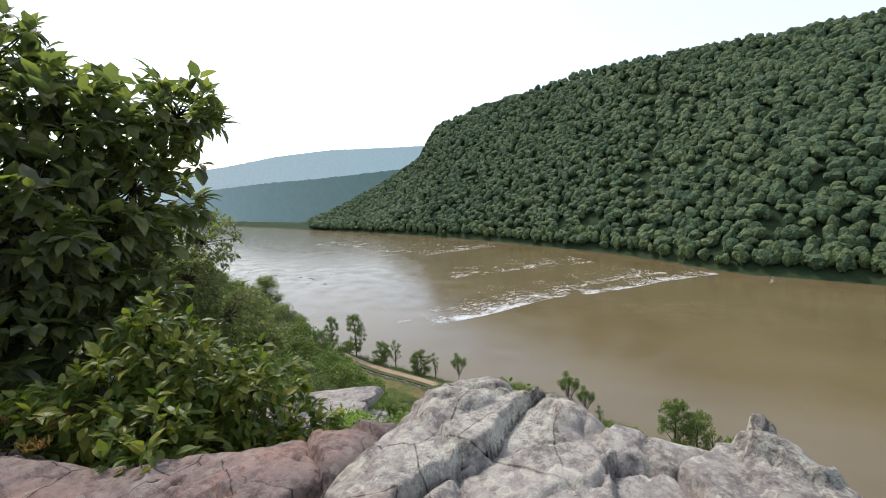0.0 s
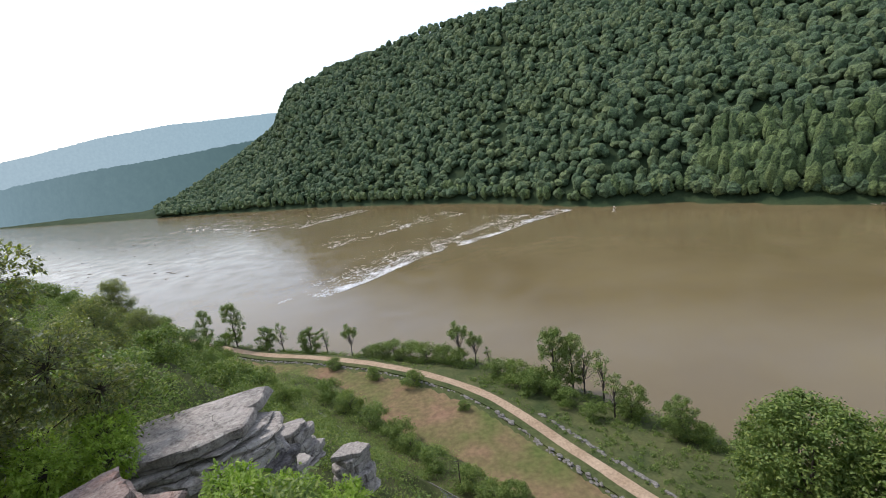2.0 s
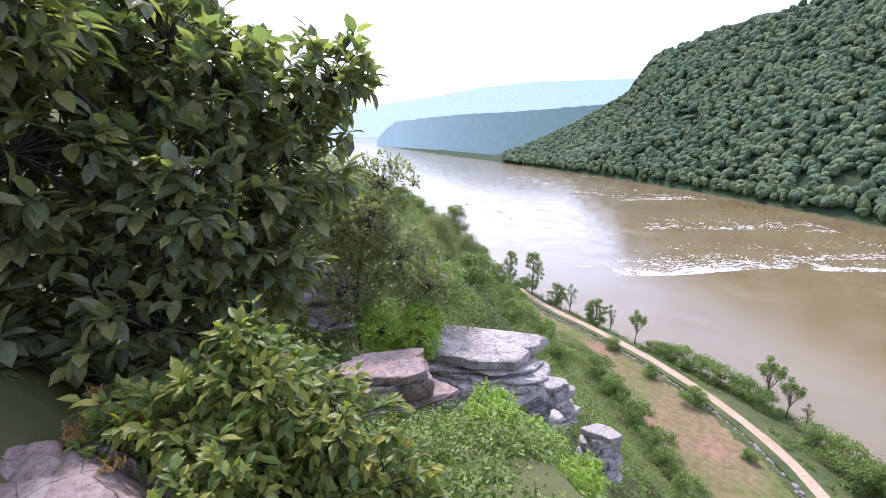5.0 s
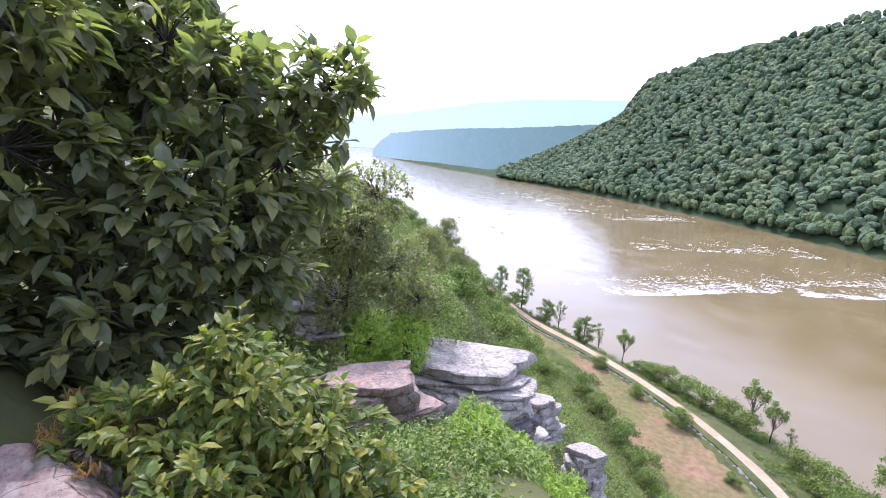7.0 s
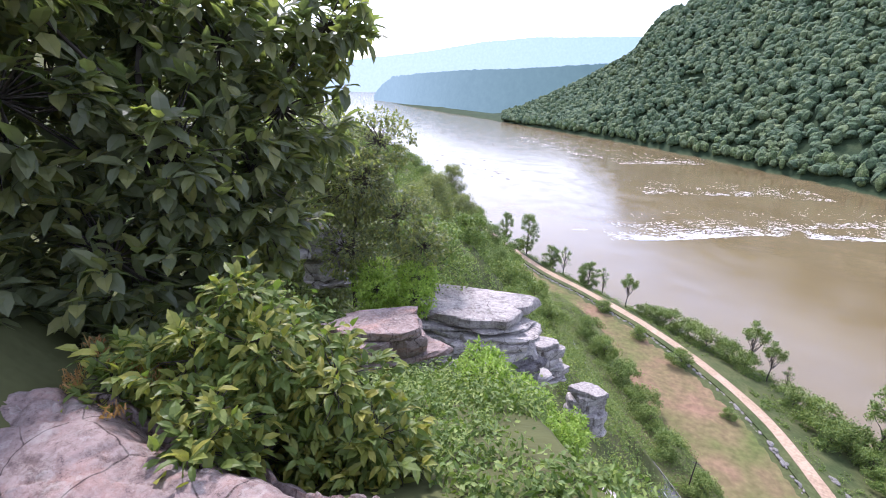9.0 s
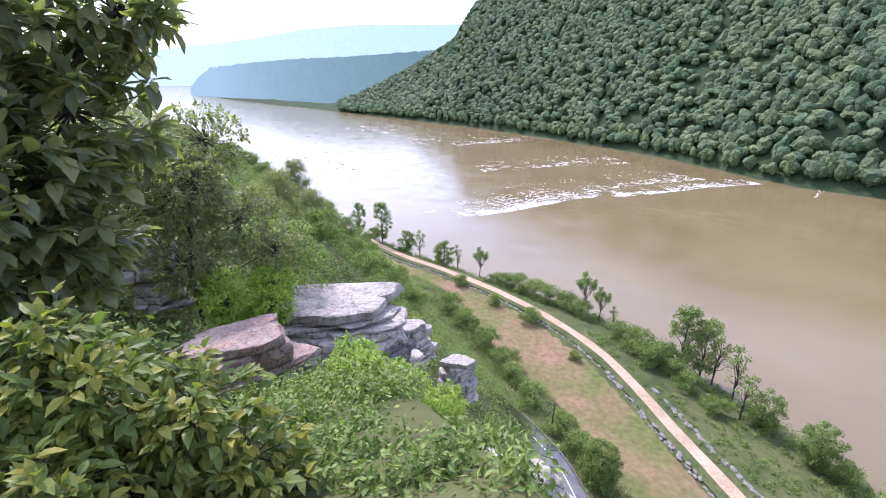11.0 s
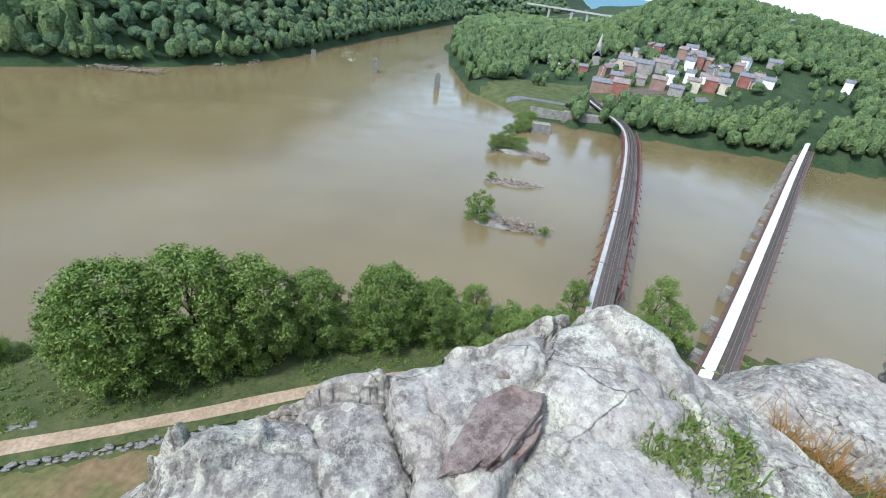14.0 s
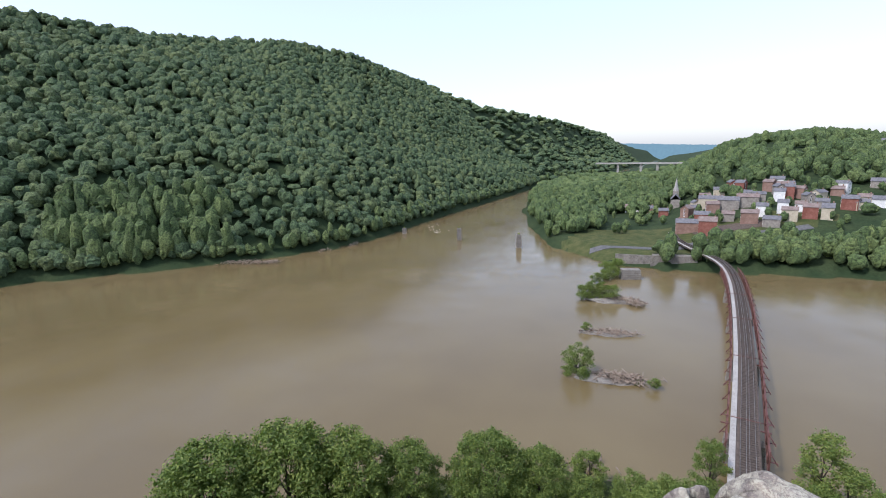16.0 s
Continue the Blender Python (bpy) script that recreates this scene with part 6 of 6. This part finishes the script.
TOWN = [
    (-103.2, 486, 17, 12, 4, BRICK_RED, TIN, "tall red brick corner building", 2, False), (-101.3, 499, 24, 11, 3, BRICK_DULL, SLATE, "long brick row with white window frames", 2, True),
    (-102.6, 520, 16, 10, 3, BRICK_RED, SLATE, "red brick house with a pale trim", 1, True), (-104.9, 555, 22, 11, 3, FIELDSTONE, SLATE, "long grey stone building on a terrace", 2, True),
    (-103.0, 580, 20, 10, 3, CREAM, SLATE, "cream house with two-level galleries", 2, True), (-106.6, 560, 22, 10, 3, FIELDSTONE, TIN, "grey stone row house", 2, False), (-101.6, 575, 14, 10, 2, FIELDSTONE, SLATE, "small grey stone house", 1, False),
    (-106.9, 512, 16, 10, 3, BRICK_DULL, TIN, "brick house with a dull roof", 1, False), (-107.9, 530, 11, 9, 3, WHITEWASH, SLATE, "white clapboard house with a porch", 1, True), (-109.2, 575, 11, 9, 3, WHITEWASH, SLATE, "white house with dark windows", 1, False), (-110.0, 580, 9, 9, 4, BRICK_RED, SLATE, "narrow red brick house", 2, True),
    (-108.8, 505, 15, 9, 2, FIELDSTONE, SLATE, "low stone house by the railway", 1, False), (-110.2, 520, 14, 9, 3, CREAM, TIN, "cream house near the river", 1, False), (-111.8, 528, 13, 10, 3, BRICK_RED, TIN, "red brick house among trees", 1, False), (-113.1, 530, 10, 12, 3, CREAM, SLATE, "pale yellow house with a gable", 1, False),
    (-112.6, 555, 12, 9, 2, FIELDSTONE, SLATE, "grey house above the street", 1, False), (-114.6, 560, 14, 10, 3, BRICK_RED, SLATE, "red brick house below the wood", 2, True), (-115.6, 580, 11, 9, 2, CREAM, TIN, "pale house on the slope", 1, False), (-116.6, 575, 12, 10, 2, WHITEWASH, SLATE, "white gabled house on the slope", 1, False),
    (-116.4, 640, 15, 10, 2, FIELDSTONE, SLATE, "grey house high on the slope", 1, False), (-122.6, 630, 9, 8, 3, WHITEWASH, SLATE, "white house alone among trees", 1, False), (-108.9, 632, 15, 10, 2, WHITEWASH, SLATE, "white house above the town", 1, False), (-109.4, 600, 12, 9, 3, FIELDSTONE, TIN, "stone house above the row", 1, False),
    (-106.3, 830, 14, 10, 2, FIELDSTONE, SLATE, "grey house near the hilltop", 1, False), (-116.4, 860, 10, 9, 3, WHITEWASH, SLATE, "white tower house near the hilltop", 1, False), (-95.6, 660, 22, 12, 2, WHITEWASH, TIN, "long white building among trees", 1, False), (-97.2, 640, 14, 10, 2, BRICK_DULL, SLATE, "brick building among trees", 1, False), (-98.8, 600, 12, 9, 2, BRICK_RED, SLATE, "red brick house behind trees", 1, False),
    (-105.0, 520, 12, 9, 2, FIELDSTONE, TIN, "stone house behind the corner building", 1, False), (-109.6, 540, 10, 9, 3, WHITEWASH, SLATE, "white house with a porch", 1, True), (-111.0, 545, 10, 9, 2, WHITEWASH, TIN, "low white house with tin roof", 1, False), (-130.2, 900, 24, 12, 2, WHITEWASH, SLATE, "long white house on the far hill", 2, False),
    (-113.6, 600, 12, 9, 2, BRICK_DULL, TIN, "brick house under the trees", 1, False), (-104.0, 612, 13, 9, 2, CREAM, SLATE, "cream house behind the terrace", 1, False),
]
for yaw, r, w, d, st, wall, roof, label, ch, po in TOWN:
    house(*polar(yaw, r), w * 0.86, d * 0.9, st, wall, roof, label, chimneys=ch, porch=po)

# further houses between the streets and up the slope
more = np.random.RandomState(12)
for yaw in np.arange(-115.5, -101.0, 0.8):
    r = 520 + 9 * (yaw % 7) + more.uniform(0, 75)
    wall, roof, label = ((BRICK_RED, SLATE, "red brick house with a slate roof"), (CREAM, SLATE, "pale stucco house with a slate roof"), (WHITEWASH, SLATE, "small white clapboard house"), (FIELDSTONE, SLATE, "grey stone house with a steep roof"), (BRICK_DULL, TIN, "weathered brick house with a tin roof"))[more.randint(5)]
    house(*polar(yaw, r), more.uniform(8, 13), more.uniform(7, 9), more.randint(2, 4), wall, roof, label, turn=math.degrees(math.atan2(*polar(yaw, r)[::-1])) + 90 + more.choice([-70, -25, 10, 60]))

cx, cy = polar(-99.9, 655)
church = thing("church", pose(cx, cy, zat(cx, cy) - 1, 0, 0, math.degrees(math.atan2(cy, cx)) + 90), "stone church with a tall pale spire", "church")
part("nave", add_box(bmesh.new(), -5, 5, 0, 24, -2, 10), FIELDSTONE, church)
bm = gable(bmesh.new(), 24, 10, 10, 6)
bmesh.ops.rotate(bm, verts=bm.verts, cent=(0, 0, 0), matrix=Matrix.Rotation(math.pi / 2, 3, "Z"))
bmesh.ops.translate(bm, verts=bm.verts, vec=(0, 12, 0))
part("roof", bm, SLATE, church)
part("tower", add_box(bmesh.new(), -3.2, 3.2, -5, 1.4, -2, 19, 0.1), FIELDSTONE, church)
for s in (-1, 1):
    bm = add_box(bmesh.new(), s * 2.9 - 0.5, s * 2.9 + 0.5, -5.2, -4.2, 10, 21.5)
    part("pinnacle", bm, FIELDSTONE, church)
bm = bmesh.new()
bmesh.ops.create_cone(bm, cap_ends=True, segments=8, radius1=3.0, radius2=0.08, depth=16)
bmesh.ops.translate(bm, verts=bm.verts, vec=(0, -1.8, 27))
part("spire", bm, CONCRETE, church, "pale grey spire")
for k in range(3):
    win = new("window", TRIM)
    win.parent, win.location, win.scale = church, (0, -5.05, 4 + k * 5), (1.3, 1, 1.6)
    p = new("pane", PANE)
    p.parent = win
# street and embankment by the water
SHORE_STREET = smooth_line([(436, -8), (434, -40), (432, -75), (452, -100), (462, -140), (470, -190)], 4)
tagged(ribbon("riverside_road", SHORE_STREET, 4.5, lambda p: height(p[:, 0], p[:, 1]) + 0.35, ASPHALT, 1.6), "pale riverside street below the town", "road", kind="structure")
LOT = smooth_line([(475, -102), (482, -130), (486, -165)], 4)
tagged(ribbon("station_yard", LOT, 7.5, lambda p: height(p[:, 0], p[:, 1]) + 0.5, BALLAST, 3), "grey open yard before the houses", "road", kind="structure")
wall_root = thing("retaining_wall", pose(0, 0, 0), "long pale stone wall above the river", "wall")
strip("wall_body", smooth_line([(404, -28), (400, -60), (402, -92)], 4), (-0.6, 0.6), 0.5, 9.6, STONE, wall_root)

# distant road bridge upriver
far_bridge = thing("road_bridge", pose(0, 0, 0), "long white road bridge far upriver", "bridge")
P, Q = polar(-91.5, 1500), polar(-100.5, 1380)
fl = np.array([np.array(P) + (np.array(Q) - np.array(P)) * t for t in np.linspace(0, 1, 12)])
strip("deck", fl, (-6, 6), 52, 56, CONCRETE, far_bridge)
for k in (3, 6, 8, 10):
    part("pier", add_box(bmesh.new(), fl[k][0] - 3, fl[k][0] + 3, fl[k][1] - 3, fl[k][1] + 3, 2, 52), CONCRETE, far_bridge)

# ---- beside the towpath and the road ----
def stone_wall(name, line, z, n, seed, label, width=0.9, tall=0.9):
    """A tumbled dry-stone wall: every stone its own mesh object, sharing a few shapes."""
    rng = np.random.RandomState(seed)
    root = thing(name, pose(0, 0, 0), label, "wall")
    shapes = []
    for k in range(5):
        v, f = ico(1)
        v = v / np.max(np.abs(v), axis=1)[:, None] ** 0.7 * rng.uniform(0.85, 1.15, (len(v), 1))
        ob = mesh_object("stone", v * [0.5, 0.36, 0.26], f, STONE, root)
        shapes.append(ob.data)
        ob.location = (*line[k], z - 0.2)
    s = np.concatenate([[0], np.cumsum(np.linalg.norm(np.diff(line, axis=0), axis=1))])
    for k in range(n):
        t = rng.uniform(0, s[-1])
        c = np.array([np.interp(t, s, line[:, i]) for i in (0, 1)])
        e = np.array([np.interp(t + 0.5, s, line[:, i]) for i in (0, 1)]) - c
        a = math.atan2(e[1], e[0])
        ob = new("stone", shapes[k % 5])
        ob.parent = root
        q = rng.uniform(-0.5, 0.5) * width
        ob.location = (c[0] - math.sin(a) * q, c[1] + math.cos(a) * q, z + rng.uniform(0, tall) * (1 - abs(q) / width))
        ob.rotation_euler = (rng.normal(0, 0.15), rng.normal(0, 0.15), a + rng.normal(0, 0.3))
        ob.scale = (rng.uniform(0.7, 1.7),) * 3
    return root


def beside(line, off):
    d = np.gradient(line, axis=0)
    d /= np.linalg.norm(d, axis=1)[:, None]
    return line + np.stack([d[:, 1], -d[:, 0]], 1) * off


inner = beside(path_curve, 4.6)
stone_wall("stone_wall", inner[(inner[:, 1] < 135) & (inner[:, 1] > 20)], 5.1, 290, 1, "tumbled pale stone wall along the towpath", 1.3, 1.3)
stone_wall("stone_wall", inner[(inner[:, 1] >= 135) & (inner[:, 1] < 215)], 5.1, 260, 2, "low broken stone wall beside the dry canal", 1.0, 0.8)
outer = beside(path_curve, -5.0)
stone_wall("stone_wall", outer[(outer[:, 1] < 130) & (outer[:, 1] > 82)], 5.2, 170, 3, "scattered stones of a wall above the river", 1.4, 0.9)
tagged(ribbon("verge", smooth_line([tuple(p) for p in beside(path_curve, 3.0)[::4]], 2), 1.3, lambda p: np.full(len(p), 6.06), MEADOW, 0.5, 0.4, 9), "green verge beside the towpath", "grass verge", kind="structure")

edge = beside(road_curve, -2.4)
rail = thing("guard_rail", pose(0, 0, 0), "pale guard rail along the road", "guard rail")
strip("rail_beam", edge, (-0.06, 0.06), 9.85, 10.2, STEEL, rail)
for k in range(0, len(edge), 2):
    part("post", add_box(bmesh.new(), edge[k][0] - 0.08, edge[k][0] + 0.08, edge[k][1] - 0.08, edge[k][1] + 0.08, 8.6, 10.1), TIMBER, rail)
strip_line = beside(road_curve, 0.0)
mark = strip("road_marking", strip_line, (-0.09, 0.09), 9.3, 9.37, PAINT, None)
tagged(mark, "faded centre line painted on the road", "road marking", kind="structure")
pole = thing("utility_pole", pose(0.6, 100.5, 7.5), "thin dark pole beside the road", "pole")
v, f = tube([(0, 0, -0.5), (0.1, 0, 5), (0.3, 0, 9.5)], [0.16, 0.14, 0.1], 8)
mesh_object("shaft", v, f, BARK, pole, smooth=True)
bm = bmesh.new()
add_bar(bm, (-0.7, 0, 9.0), (1.2, 0, 9.0), 0.12)
part("crossarm", bm, TIMBER, pole)
